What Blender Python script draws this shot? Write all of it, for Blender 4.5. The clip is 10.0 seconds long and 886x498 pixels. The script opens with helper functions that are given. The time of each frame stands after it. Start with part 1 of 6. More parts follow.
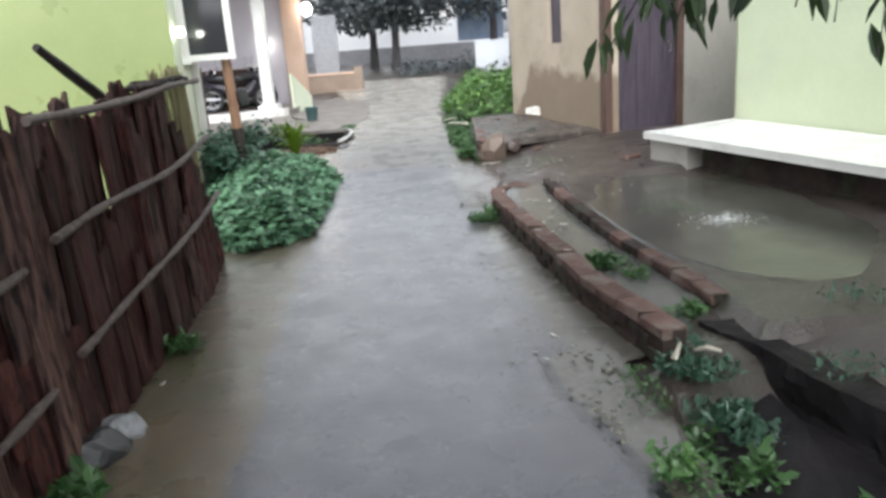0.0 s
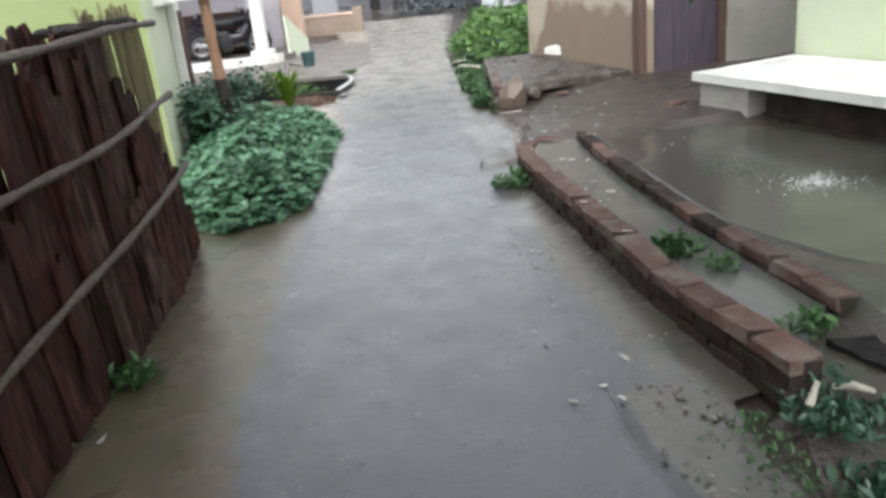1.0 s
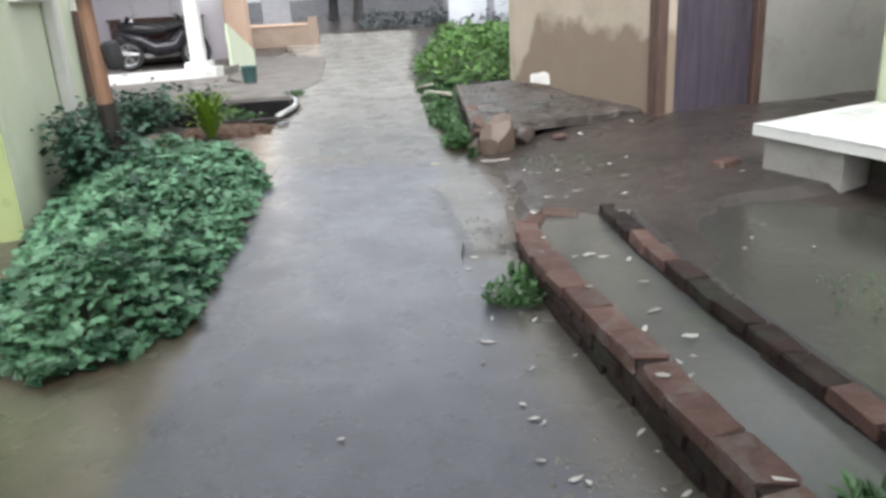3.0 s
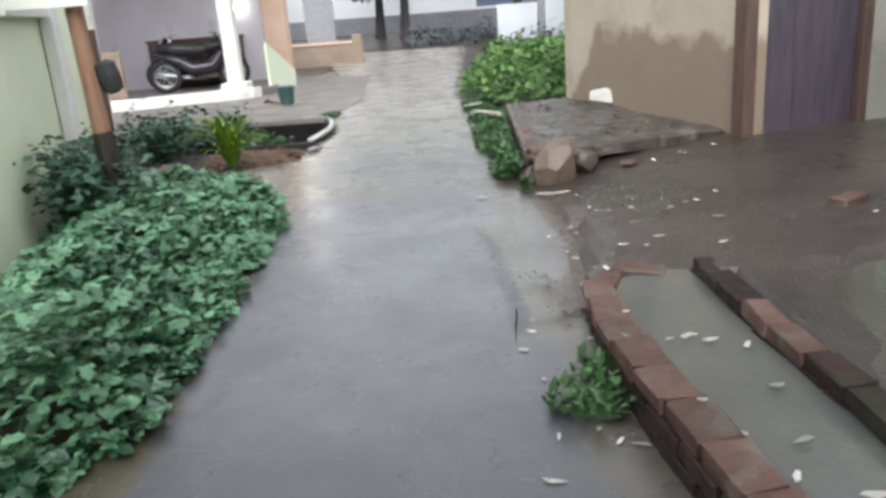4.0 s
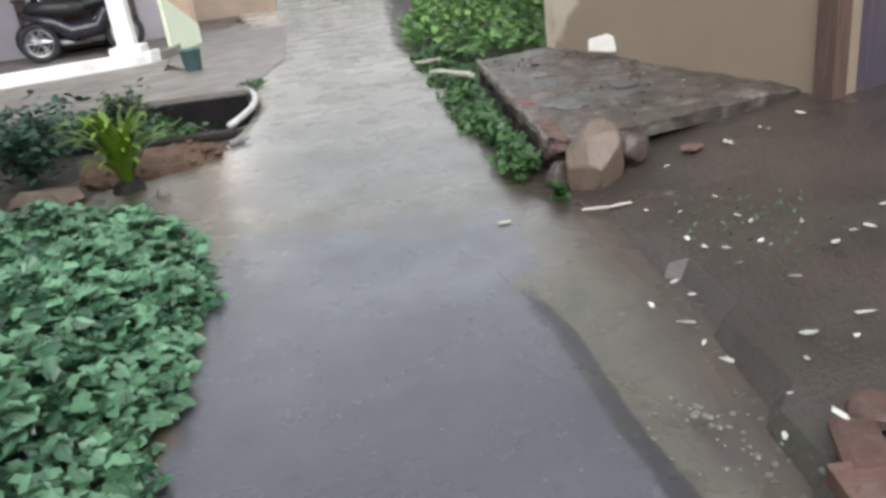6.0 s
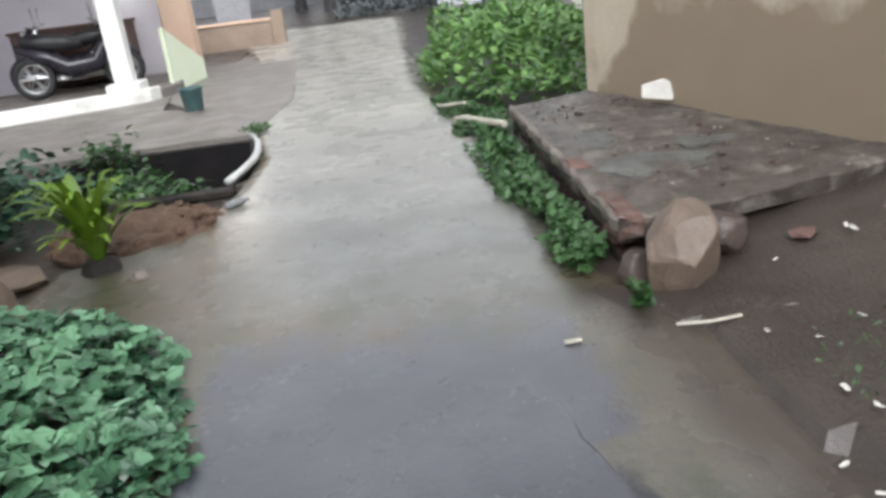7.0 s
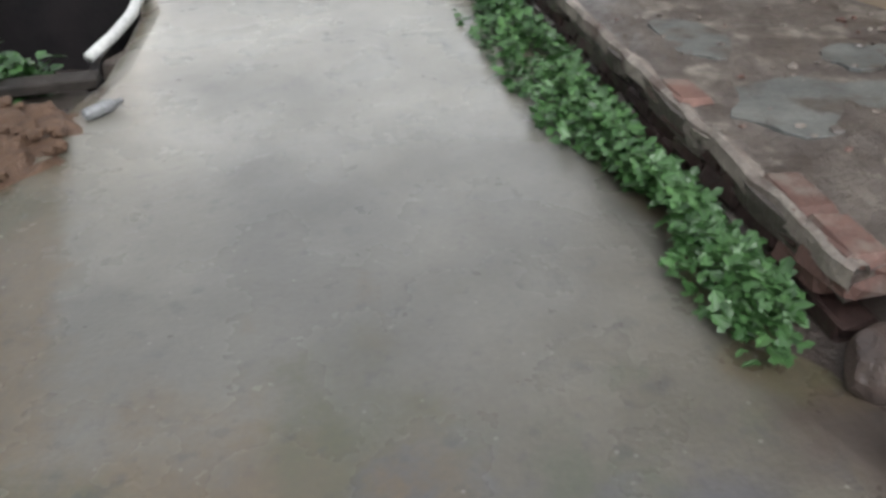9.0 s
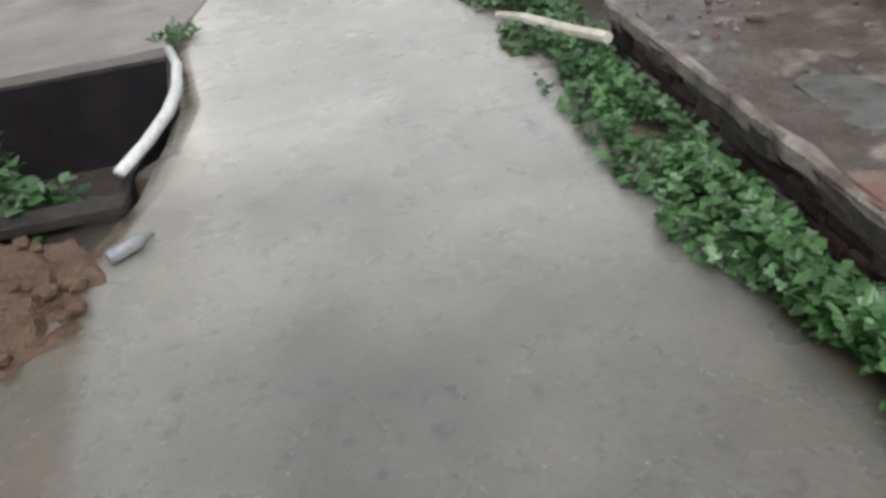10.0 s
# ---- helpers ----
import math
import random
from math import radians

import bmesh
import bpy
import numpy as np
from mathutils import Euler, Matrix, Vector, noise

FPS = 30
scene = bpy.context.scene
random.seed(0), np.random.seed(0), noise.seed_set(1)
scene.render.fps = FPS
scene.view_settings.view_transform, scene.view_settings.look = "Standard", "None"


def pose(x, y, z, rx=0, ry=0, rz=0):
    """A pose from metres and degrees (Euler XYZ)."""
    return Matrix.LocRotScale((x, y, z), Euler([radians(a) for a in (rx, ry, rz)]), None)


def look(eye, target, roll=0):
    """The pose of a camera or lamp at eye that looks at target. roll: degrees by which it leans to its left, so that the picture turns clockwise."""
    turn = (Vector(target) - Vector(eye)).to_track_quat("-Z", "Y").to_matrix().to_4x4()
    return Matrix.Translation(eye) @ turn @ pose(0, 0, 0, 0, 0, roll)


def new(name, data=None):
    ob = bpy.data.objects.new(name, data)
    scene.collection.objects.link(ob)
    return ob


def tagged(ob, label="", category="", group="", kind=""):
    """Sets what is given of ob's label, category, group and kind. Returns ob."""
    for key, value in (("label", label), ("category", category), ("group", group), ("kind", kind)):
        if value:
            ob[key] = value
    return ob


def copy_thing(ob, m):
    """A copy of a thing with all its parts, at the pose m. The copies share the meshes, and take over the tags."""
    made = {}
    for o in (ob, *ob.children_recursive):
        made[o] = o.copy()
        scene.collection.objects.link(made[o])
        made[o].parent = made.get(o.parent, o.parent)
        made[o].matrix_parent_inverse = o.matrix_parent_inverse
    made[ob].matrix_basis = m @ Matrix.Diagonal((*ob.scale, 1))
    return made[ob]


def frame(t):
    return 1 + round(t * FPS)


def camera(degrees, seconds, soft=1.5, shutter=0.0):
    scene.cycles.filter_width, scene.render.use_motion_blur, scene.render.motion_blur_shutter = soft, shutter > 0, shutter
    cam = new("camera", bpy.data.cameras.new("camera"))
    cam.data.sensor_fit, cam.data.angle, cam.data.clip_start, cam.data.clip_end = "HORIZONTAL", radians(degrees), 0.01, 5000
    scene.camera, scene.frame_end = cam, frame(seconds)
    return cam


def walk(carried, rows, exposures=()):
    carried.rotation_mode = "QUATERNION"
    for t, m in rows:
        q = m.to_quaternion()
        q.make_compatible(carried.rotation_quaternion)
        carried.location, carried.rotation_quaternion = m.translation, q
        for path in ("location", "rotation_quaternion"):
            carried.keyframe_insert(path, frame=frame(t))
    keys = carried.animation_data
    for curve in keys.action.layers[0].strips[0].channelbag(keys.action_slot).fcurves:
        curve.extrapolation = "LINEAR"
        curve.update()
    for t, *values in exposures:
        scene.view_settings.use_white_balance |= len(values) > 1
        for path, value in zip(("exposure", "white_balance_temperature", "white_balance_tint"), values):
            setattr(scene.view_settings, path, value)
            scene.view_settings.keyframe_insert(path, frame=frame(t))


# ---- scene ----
cam = camera(60.0, 10.0, soft=3.2)
PATH = [
    (0, (0.015, -0.086, 1.537), (0.007, 1.842, 1.004), -4.2),
    (0.5, (0.039, 0.392, 1.503), (-0.046, 2.263, 0.799), -4.1),
    (1, (-0.069, 0.949, 1.467), (-0.105, 2.833, 0.795), -5.7),
    (1.5, (-0.055, 1.462, 1.433), (-0.155, 3.393, 0.924), -6.2),
    (2, (-0.108, 1.963, 1.423), (-0.17, 3.902, 0.939), -5.5),
    (3.5, (-0.055, 3.453, 1.32), (0.056, 5.324, 0.624), -2.5),
    (4, (-0.025, 3.913, 1.28), (-0.071, 5.822, 0.686), -4.3),
    (4.5, (-0.05, 4.376, 1.281), (-0.067, 6.282, 0.675), -3.7),
    (5, (-0.181, 4.788, 1.324), (-0.078, 6.667, 0.646), -5.9),
    (6.5, (-0.413, 6.187, 1.297), (-0.291, 8.031, 0.534), -7.4),
    (7, (-0.416, 6.641, 1.32), (-0.303, 8.514, 0.629), -7.1),
    (7.5, (-0.495, 7.105, 1.256), (-0.232, 8.945, 0.517), -5.3),
    (8, (-0.532, 7.571, 1.26), (-0.189, 9.338, 0.388), -6.9),
    (8.5, (-0.517, 8.032, 1.253), (-0.37, 9.792, 0.316), -4.0),
    (9, (-0.606, 8.462, 1.242), (-0.317, 10.089, 0.117), -2.3),
    (9.5, (-0.567, 8.815, 1.231), (-0.463, 10.513, 0.18), -7.3),
    (10, (-0.559, 9.184, 1.23), (-0.436, 10.873, 0.167), -9.6),
]
walk(cam, [(t, look(eye, target, roll)) for t, eye, target, roll in PATH],
     exposures=[(0, 1.52), (2.2, 1.52), (4, 1.45), (6.5, 1.4), (8.5, 1.33), (10, 1.31)])

# ---- world and light: rainy dusk, even cloud, one street bulb and a wall tube ----
world = bpy.data.worlds.new("dusk_sky")
scene.world = world
world.use_nodes = True
wn, wl = world.node_tree.nodes, world.node_tree.links
sky = wn.new("ShaderNodeTexSky")
sky.sky_type = "NISHITA"
sky.sun_disc = False
sky.sun_elevation, sky.sun_rotation = radians(50), radians(180)
sky.dust_density = 3.0
grey = wn.new("ShaderNodeHueSaturation")
grey.inputs["Saturation"].default_value = 0.08
wl.new(sky.outputs["Color"], grey.inputs["Color"])
cool = wn.new("ShaderNodeMix")
cool.data_type, cool.blend_type = "RGBA", "MULTIPLY"
cool.inputs["Factor"].default_value = 1.0
wl.new(grey.outputs["Color"], cool.inputs[6])
cool.inputs[7].default_value = (0.965, 0.995, 1.03, 1)
wl.new(cool.outputs[2], wn["Background"].inputs["Color"])
wn["Background"].inputs["Strength"].default_value = 0.15
sun = new("sun", bpy.data.lights.new("sun", "SUN"))
sun.data.energy, sun.data.angle, sun.data.color = 0.5, radians(70), (0.95, 0.985, 1.0)
sun.matrix_world = look((0, 0, 0), (0.0, 0.64, -0.77))


# ---- building helpers ----
def part(name, bm, material, parent=None, label="", smooth=False):
    """Links a bmesh as one mesh object."""
    bmesh.ops.recalc_face_normals(bm, faces=bm.faces)
    me = bpy.data.meshes.new(name)
    bm.to_mesh(me)
    bm.free()
    if smooth:
        for p in me.polygons:
            p.use_smooth = True
    me.materials.append(material)
    ob = new(name, me)
    if parent is not None:
        ob.parent = parent
    if label:
        tagged(ob, label)
    return ob


def empty(name, x=0.0, y=0.0, z=0.0, rz=0.0):
    ob = new(name)
    ob.empty_display_size = 0.1
    ob.matrix_basis = pose(x, y, z, 0, 0, rz)
    return ob


def raw(name, verts, faces, material, parent=None, smooth=False):
    me = bpy.data.meshes.new(name)
    me.from_pydata([tuple(v) for v in verts], [], [tuple(f) for f in faces])
    me.update()
    me.materials.append(material)
    if smooth:
        for p in me.polygons:
            p.use_smooth = True
    ob = new(name, me)
    if parent is not None:
        ob.parent = parent
    return ob


def box(bm, x0, y0, z0, x1, y1, z1, bevel=0.0, m=None):
    r = bmesh.ops.create_cube(bm, size=1.0)
    vs = r["verts"]
    for v in vs:
        v.co = Vector((x0 + (v.co.x + 0.5) * (x1 - x0), y0 + (v.co.y + 0.5) * (y1 - y0), z0 + (v.co.z + 0.5) * (z1 - z0)))
        if m is not None:
            v.co = m @ v.co
    if bevel > 0:
        es = list({e for v in vs for e in v.link_edges})
        bmesh.ops.bevel(bm, geom=es, offset=bevel, segments=1, affect="EDGES", profile=0.5)


def boxes(*rows, bevel=0.0):
    bm = bmesh.new()
    for r in rows:
        box(bm, *r, bevel=bevel)
    return bm


def prism(poly, z0, z1, bevel=0.0, tops=None):
    """An upright prism over a plan polygon; tops: one height for each corner."""
    bm = bmesh.new()
    lo = [bm.verts.new((x, y, z0)) for x, y in poly]
    hi = [bm.verts.new((x, y, tops[i] if tops else z1)) for i, (x, y) in enumerate(poly)]
    n = len(poly)
    bm.faces.new(hi)
    bm.faces.new(lo[::-1])
    for i in range(n):
        bm.faces.new((lo[i], lo[(i + 1) % n], hi[(i + 1) % n], hi[i]))
    if bevel > 0:
        bmesh.ops.bevel(bm, geom=list(bm.edges), offset=bevel, segments=1, affect="EDGES", profile=0.5)
    return bm


def tube(bm, pts, radii, sides=8):
    """A tapered tube along points."""
    rings = []
    for i, p in enumerate(pts):
        a = Vector(pts[max(i - 1, 0)])
        b = Vector(pts[min(i + 1, len(pts) - 1)])
        q = (b - a).to_track_quat("Z", "Y")
        r = radii[i] if isinstance(radii, (list, tuple)) else radii
        rings.append([bm.verts.new(Vector(p) + q @ Vector((r * math.cos(k * math.tau / sides), r * math.sin(k * math.tau / sides), 0))) for k in range(sides)])
    for s, t in zip(rings, rings[1:]):
        for k in range(sides):
            bm.faces.new((s[k], s[(k + 1) % sides], t[(k + 1) % sides], t[k]))
    bm.faces.new(rings[0][::-1])
    bm.faces.new(rings[-1])
    return bm


def lathe(profile, sides=20):
    """A turned body from (radius, height) pairs."""
    bm = bmesh.new()
    rings = [[bm.verts.new((r * math.cos(k * math.tau / sides), r * math.sin(k * math.tau / sides), z)) for k in range(sides)] for r, z in profile]
    for s, t in zip(rings, rings[1:]):
        for k in range(sides):
            bm.faces.new((s[k], s[(k + 1) % sides], t[(k + 1) % sides], t[k]))
    bm.faces.new(rings[0][::-1])
    bm.faces.new(rings[-1])
    return bm


def stone(sx, sy, sz, seed, rough=0.25, sub=2):
    """A broken boulder."""
    bm = bmesh.new()
    bmesh.ops.create_icosphere(bm, subdivisions=sub, radius=1.0)
    off = Vector((seed * 3.7, seed * 1.3, seed * 7.1))
    for v in bm.verts:
        n = noise.noise(v.co * 0.9 + off) + 0.4 * noise.noise(v.co * 2.3 + off)
        c = v.co * (1 + rough * n)
        for d, lim in ((Vector((0.5, -0.6, 0.62)), 0.72), (Vector((-0.7, -0.5, 0.4)), 0.78), (Vector((0.1, 0.2, 1)), 0.8), (Vector((0.8, 0.3, 0.1)), 0.8)):
            d = d.normalized()
            over = c.dot(d) - lim
            if over > 0:
                c = c - d * over * 0.85
        v.co = Vector((c.x * sx, c.y * sy, c.z * sz))
    return bm


# ---- materials ----
def surf(name, a, b, scale=3.0, rough=(0.5, 0.8), bump=0.3, fine=60.0, stain=None, stain_scale=1.2, stain_at=(0.55, 0.7), rnd=0.0, metal=0.0, coord="pos", depth=0.01, stretch=None, wet=None, spec=0.5, coat=0.0, grainy=0.35):
    """A real surface: two colours mixed by a broad noise, fine grain, a stain colour with its own shape, varied gloss and relief."""
    m = bpy.data.materials.new(name)
    m.use_nodes = True
    n, l = m.node_tree.nodes, m.node_tree.links
    p = n["Principled BSDF"]
    if coord == "pos":
        src = n.new("ShaderNodeNewGeometry").outputs["Position"]
    else:
        src = n.new("ShaderNodeTexCoord").outputs["Object"]
    if stretch:
        mp = n.new("ShaderNodeMapping")
        mp.inputs["Scale"].default_value = stretch
        l.new(src, mp.inputs["Vector"])
        src = mp.outputs["Vector"]

    def nz(sc, detail=5.0, rg=0.6):
        t = n.new("ShaderNodeTexNoise")
        t.inputs["Scale"].default_value = sc
        t.inputs["Detail"].default_value = detail
        t.inputs["Roughness"].default_value = rg
        l.new(src, t.inputs["Vector"])
        return t.outputs["Fac"]

    def ramp(fac, lo, hi):
        r = n.new("ShaderNodeMapRange")
        r.inputs["From Min"].default_value = lo
        r.inputs["From Max"].default_value = hi
        l.new(fac, r.inputs["Value"])
        return r.outputs["Result"]

    def mix(fac, x, y, mode="MIX"):
        k = n.new("ShaderNodeMix")
        k.data_type, k.blend_type = "RGBA", mode
        if isinstance(fac, float):
            k.inputs["Factor"].default_value = fac
        else:
            l.new(fac, k.inputs["Factor"])
        for s, val in (("A", x), ("B", y)):
            sock = [i for i in k.inputs if i.name == s and i.type == "RGBA"][0]
            if isinstance(val, tuple):
                sock.default_value = (*val, 1)
            else:
                l.new(val, sock)
        return [o for o in k.outputs if o.type == "RGBA"][0]

    broad = nz(scale)
    grain = nz(fine, 3.0, 0.7)
    col = mix(ramp(broad, 0.35, 0.65), a, b)
    if stain:
        col = mix(ramp(nz(stain_scale, 6.0, 0.65), *stain_at), col, stain)
    col = mix(ramp(grain, 0.3, 0.75), mix(grainy, col, (0.02, 0.02, 0.02)), col)
    if rnd:
        info = n.new("ShaderNodeObjectInfo")
        hs = n.new("ShaderNodeHueSaturation")
        l.new(col, hs.inputs["Color"])
        mr = n.new("ShaderNodeMapRange")
        mr.inputs["To Min"].default_value, mr.inputs["To Max"].default_value = 1 - rnd, 1 + rnd
        l.new(info.outputs["Random"], mr.inputs["Value"])
        l.new(mr.outputs["Result"], hs.inputs["Value"])
        col = hs.outputs["Color"]
    l.new(col, p.inputs["Base Color"])
    rr = n.new("ShaderNodeMapRange")
    lo, hi = wet if wet else (0.35, 0.65)
    rr.inputs["From Min"].default_value, rr.inputs["From Max"].default_value = lo, hi
    rr.inputs["To Min"].default_value, rr.inputs["To Max"].default_value = rough
    l.new(nz(scale * 1.7, 4.0), rr.inputs["Value"])
    l.new(rr.outputs["Result"], p.inputs["Roughness"])
    p.inputs["Metallic"].default_value = metal
    p.inputs["Specular IOR Level"].default_value = spec
    p.inputs["Coat Weight"].default_value, p.inputs["Coat Roughness"].default_value = coat, 0.3
    if bump:
        bp = n.new("ShaderNodeBump")
        bp.inputs["Strength"].default_value = bump
        bp.inputs["Distance"].default_value = depth
        add = n.new("ShaderNodeMath")
        add.operation = "ADD"
        l.new(grain, add.inputs[0])
        l.new(broad, add.inputs[1])
        l.new(add.outputs[0], bp.inputs["Height"])
        l.new(bp.outputs["Normal"], p.inputs["Normal"])
    return m


def leafy(name, a, b, rough=0.35):
    """Leaves: colour varied from leaf to leaf, a little light let through."""
    m = bpy.data.materials.new(name)
    m.use_nodes = True
    n, l = m.node_tree.nodes, m.node_tree.links
    p = n["Principled BSDF"]
    g = n.new("ShaderNodeNewGeometry")
    t = n.new("ShaderNodeTexNoise")
    t.inputs["Scale"].default_value = 2.2
    l.new(g.outputs["Position"], t.inputs["Vector"])
    add = n.new("ShaderNodeMath")
    add.operation = "MULTIPLY_ADD"
    l.new(g.outputs["Random Per Island"], add.inputs[0])
    add.inputs[1].default_value = 0.7
    sub = n.new("ShaderNodeMath")
    sub.operation = "MULTIPLY_ADD"
    l.new(t.outputs["Fac"], sub.inputs[0])
    sub.inputs[1].default_value, sub.inputs[2].default_value = 1.0, -0.35
    l.new(sub.outputs[0], add.inputs[2])
    k = n.new("ShaderNodeValToRGB")
    k.color_ramp.elements[0].color, k.color_ramp.elements[1].color = (*a, 1), (*b, 1)
    k.color_ramp.elements[0].position, k.color_ramp.elements[1].position = 0.1, 0.95
    l.new(add.outputs[0], k.inputs["Fac"])
    l.new(k.outputs["Color"], p.inputs["Base Color"])
    p.inputs["Roughness"].default_value = rough
    tr = n.new("ShaderNodeBsdfTranslucent")
    l.new(k.outputs["Color"], tr.inputs["Color"])
    mx = n.new("ShaderNodeMixShader")
    mx.inputs["Fac"].default_value = 0.2
    l.new(p.outputs["BSDF"], mx.inputs[1])
    l.new(tr.outputs["BSDF"], mx.inputs[2])
    l.new(mx.outputs["Shader"], n["Material Output"].inputs["Surface"])
    return m


def wet_lane(name):
    """Asphalt, concrete, sand and earth that run into each other in worn patches, under a film of rain."""
    m = bpy.data.materials.new(name)
    m.use_nodes = True
    n, l = m.node_tree.nodes, m.node_tree.links
    p = n["Principled BSDF"]
    pos = n.new("ShaderNodeNewGeometry").outputs["Position"]

    def nz(sc, detail=5.0, rg=0.6):
        t = n.new("ShaderNodeTexNoise")
        t.inputs["Scale"].default_value, t.inputs["Detail"].default_value, t.inputs["Roughness"].default_value = sc, detail, rg
        l.new(pos, t.inputs["Vector"])
        return t.outputs["Fac"]

    def rng(val, a, b, c=0.0, d=1.0):
        r = n.new("ShaderNodeMapRange")
        for k, v in zip(("From Min", "From Max", "To Min", "To Max"), (a, b, c, d)):
            r.inputs[k].default_value = v
        l.new(val, r.inputs["Value"])
        return r.outputs["Result"]

    def calc(op, a, b):
        k = n.new("ShaderNodeMath")
        k.operation = op
        for i, v in enumerate((a, b)):
            if isinstance(v, float):
                k.inputs[i].default_value = v
            else:
                l.new(v, k.inputs[i])
        return k.outputs[0]

    def mix(fac, x, y):
        k = n.new("ShaderNodeMix")
        k.data_type = "RGBA"
        l.new(fac, k.inputs["Factor"])
        for s, val in (("A", x), ("B", y)):
            sock = [i for i in k.inputs if i.name == s and i.type == "RGBA"][0]
            if isinstance(val, tuple):
                sock.default_value = (*val, 1)
            else:
                l.new(val, sock)
        return [o for o in k.outputs if o.type == "RGBA"][0]

    broad, mid, fine, spot = nz(1.1), nz(5.0, 6.0, 0.7), nz(60.0, 3.0, 0.7), nz(11.0, 4.0, 0.65)
    rag = calc("MULTIPLY", calc("SUBTRACT", mid, 0.5), 1.5)

    def weight(key):
        a = n.new("ShaderNodeAttribute")
        a.attribute_name = key
        return rng(calc("ADD", a.outputs["Fac"], rag), 0.25, 0.75)

    earth = mix(rng(broad, 0.35, 0.65), (0.072, 0.053, 0.033), (0.112, 0.086, 0.054))
    earth = mix(rng(nz(1.9), 0.48, 0.62), earth, (0.058, 0.056, 0.030))
    sand = mix(rng(broad, 0.35, 0.65), (0.060, 0.054, 0.042), (0.098, 0.087, 0.068))
    sand = mix(rng(nz(3.1, 6.0, 0.7), 0.52, 0.64), sand, (0.055, 0.058, 0.038))
    sand = mix(rng(nz(14.0, 4.0, 0.7), 0.60, 0.68), sand, (0.078, 0.070, 0.055))
    asph = mix(rng(broad, 0.35, 0.65), (0.042, 0.043, 0.056), (0.066, 0.066, 0.080))
    conc = mix(rng(broad, 0.35, 0.65), (0.076, 0.072, 0.063), (0.118, 0.110, 0.094))
    col = mix(weight("sand"), earth, sand)
    # Concrete turns paler with distance: the far wet sheen is put into the colour.
    far_sheen = n.new("ShaderNodeAttribute")
    far_sheen.attribute_name = "pale"
    conc = mix(rng(calc("ADD", far_sheen.outputs["Fac"], calc("MULTIPLY", calc("SUBTRACT", broad, 0.5), 0.4)), 0.05, 0.95), conc, mix(rng(broad, 0.35, 0.65), (0.29, 0.272, 0.236), (0.39, 0.365, 0.315)))
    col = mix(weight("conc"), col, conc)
    col = mix(weight("asph"), col, asph)
    col = mix(weight("mud"), col, mix(rng(broad, 0.35, 0.65), (0.034, 0.025, 0.020), (0.062, 0.047, 0.038)))
    col = mix(calc("MULTIPLY", rng(spot, 0.57, 0.68, 0.0, 0.55), rng(nz(0.8), 0.45, 0.62)), col, (0.03, 0.03, 0.032))
    seam = n.new("ShaderNodeAttribute")
    seam.attribute_name = "seam"
    col = mix(rng(calc("ADD", seam.outputs["Fac"], calc("MULTIPLY", calc("SUBTRACT", spot, 0.5), 0.8)), 0.3, 0.6), col, (0.014, 0.014, 0.017))
    pits = nz(21.0, 3.0, 0.6)

    def dots(scale, size, keep):
        v = n.new("ShaderNodeTexVoronoi")
        v.inputs["Scale"].default_value = scale
        l.new(pos, v.inputs["Vector"])
        sep = n.new("ShaderNodeSeparateColor")
        l.new(v.outputs["Color"], sep.inputs[0])
        return calc("MULTIPLY", rng(v.outputs["Distance"], size * 0.5, size, 1.0, 0.0), rng(sep.outputs[0], keep, keep + 0.05))

    worn = rng(nz(1.3), 0.42, 0.56)
    col = mix(calc("MULTIPLY", dots(15.0, 0.34, 0.55), calc("MULTIPLY", worn, calc("MULTIPLY", rng(spot, 0.42, 0.56), 0.5))), col, (0.016, 0.016, 0.018))
    # Small pale dots put the glints of rain splashes into the colour.
    col = mix(calc("MULTIPLY", dots(31.0, 0.2, 0.85), 0.4), col, (0.30, 0.29, 0.265))
    col = mix(rng(pits, 0.60, 0.68, 0.0, 0.35), col, (0.025, 0.025, 0.028))
    col = mix(rng(fine, 0.3, 0.7, 0.28, 0.0), col, (0.02, 0.02, 0.02))
    l.new(col, p.inputs["Base Color"])
    l.new(rng(mid, 0.35, 0.65, 0.55, 0.32), p.inputs["Roughness"])
    p.inputs["Coat Weight"].default_value = 1.0
    l.new(rng(nz(2.3), 0.35, 0.65, 0.22, 0.34), p.inputs["Coat Roughness"])
    bp = n.new("ShaderNodeBump")
    bp.inputs["Strength"].default_value, bp.inputs["Distance"].default_value = 0.3, 0.010
    l.new(calc("ADD", calc("MULTIPLY", fine, 0.5), calc("SUBTRACT", mid, calc("MULTIPLY", pits, 0.6))), bp.inputs["Height"])
    l.new(bp.outputs["Normal"], p.inputs["Normal"])
    b2 = n.new("ShaderNodeBump")
    b2.inputs["Strength"].default_value, b2.inputs["Distance"].default_value = 0.12, 0.005
    drops = n.new("ShaderNodeTexVoronoi")
    drops.inputs["Scale"].default_value = 34.0
    l.new(pos, drops.inputs["Vector"])
    l.new(calc("ADD", calc("MULTIPLY", rng(drops.outputs["Distance"], 0.0, 0.35), 0.6), calc("ADD", calc("MULTIPLY", mid, 0.5), fine)), b2.inputs["Height"])
    l.new(b2.outputs["Normal"], p.inputs["Coat Normal"])
    return m


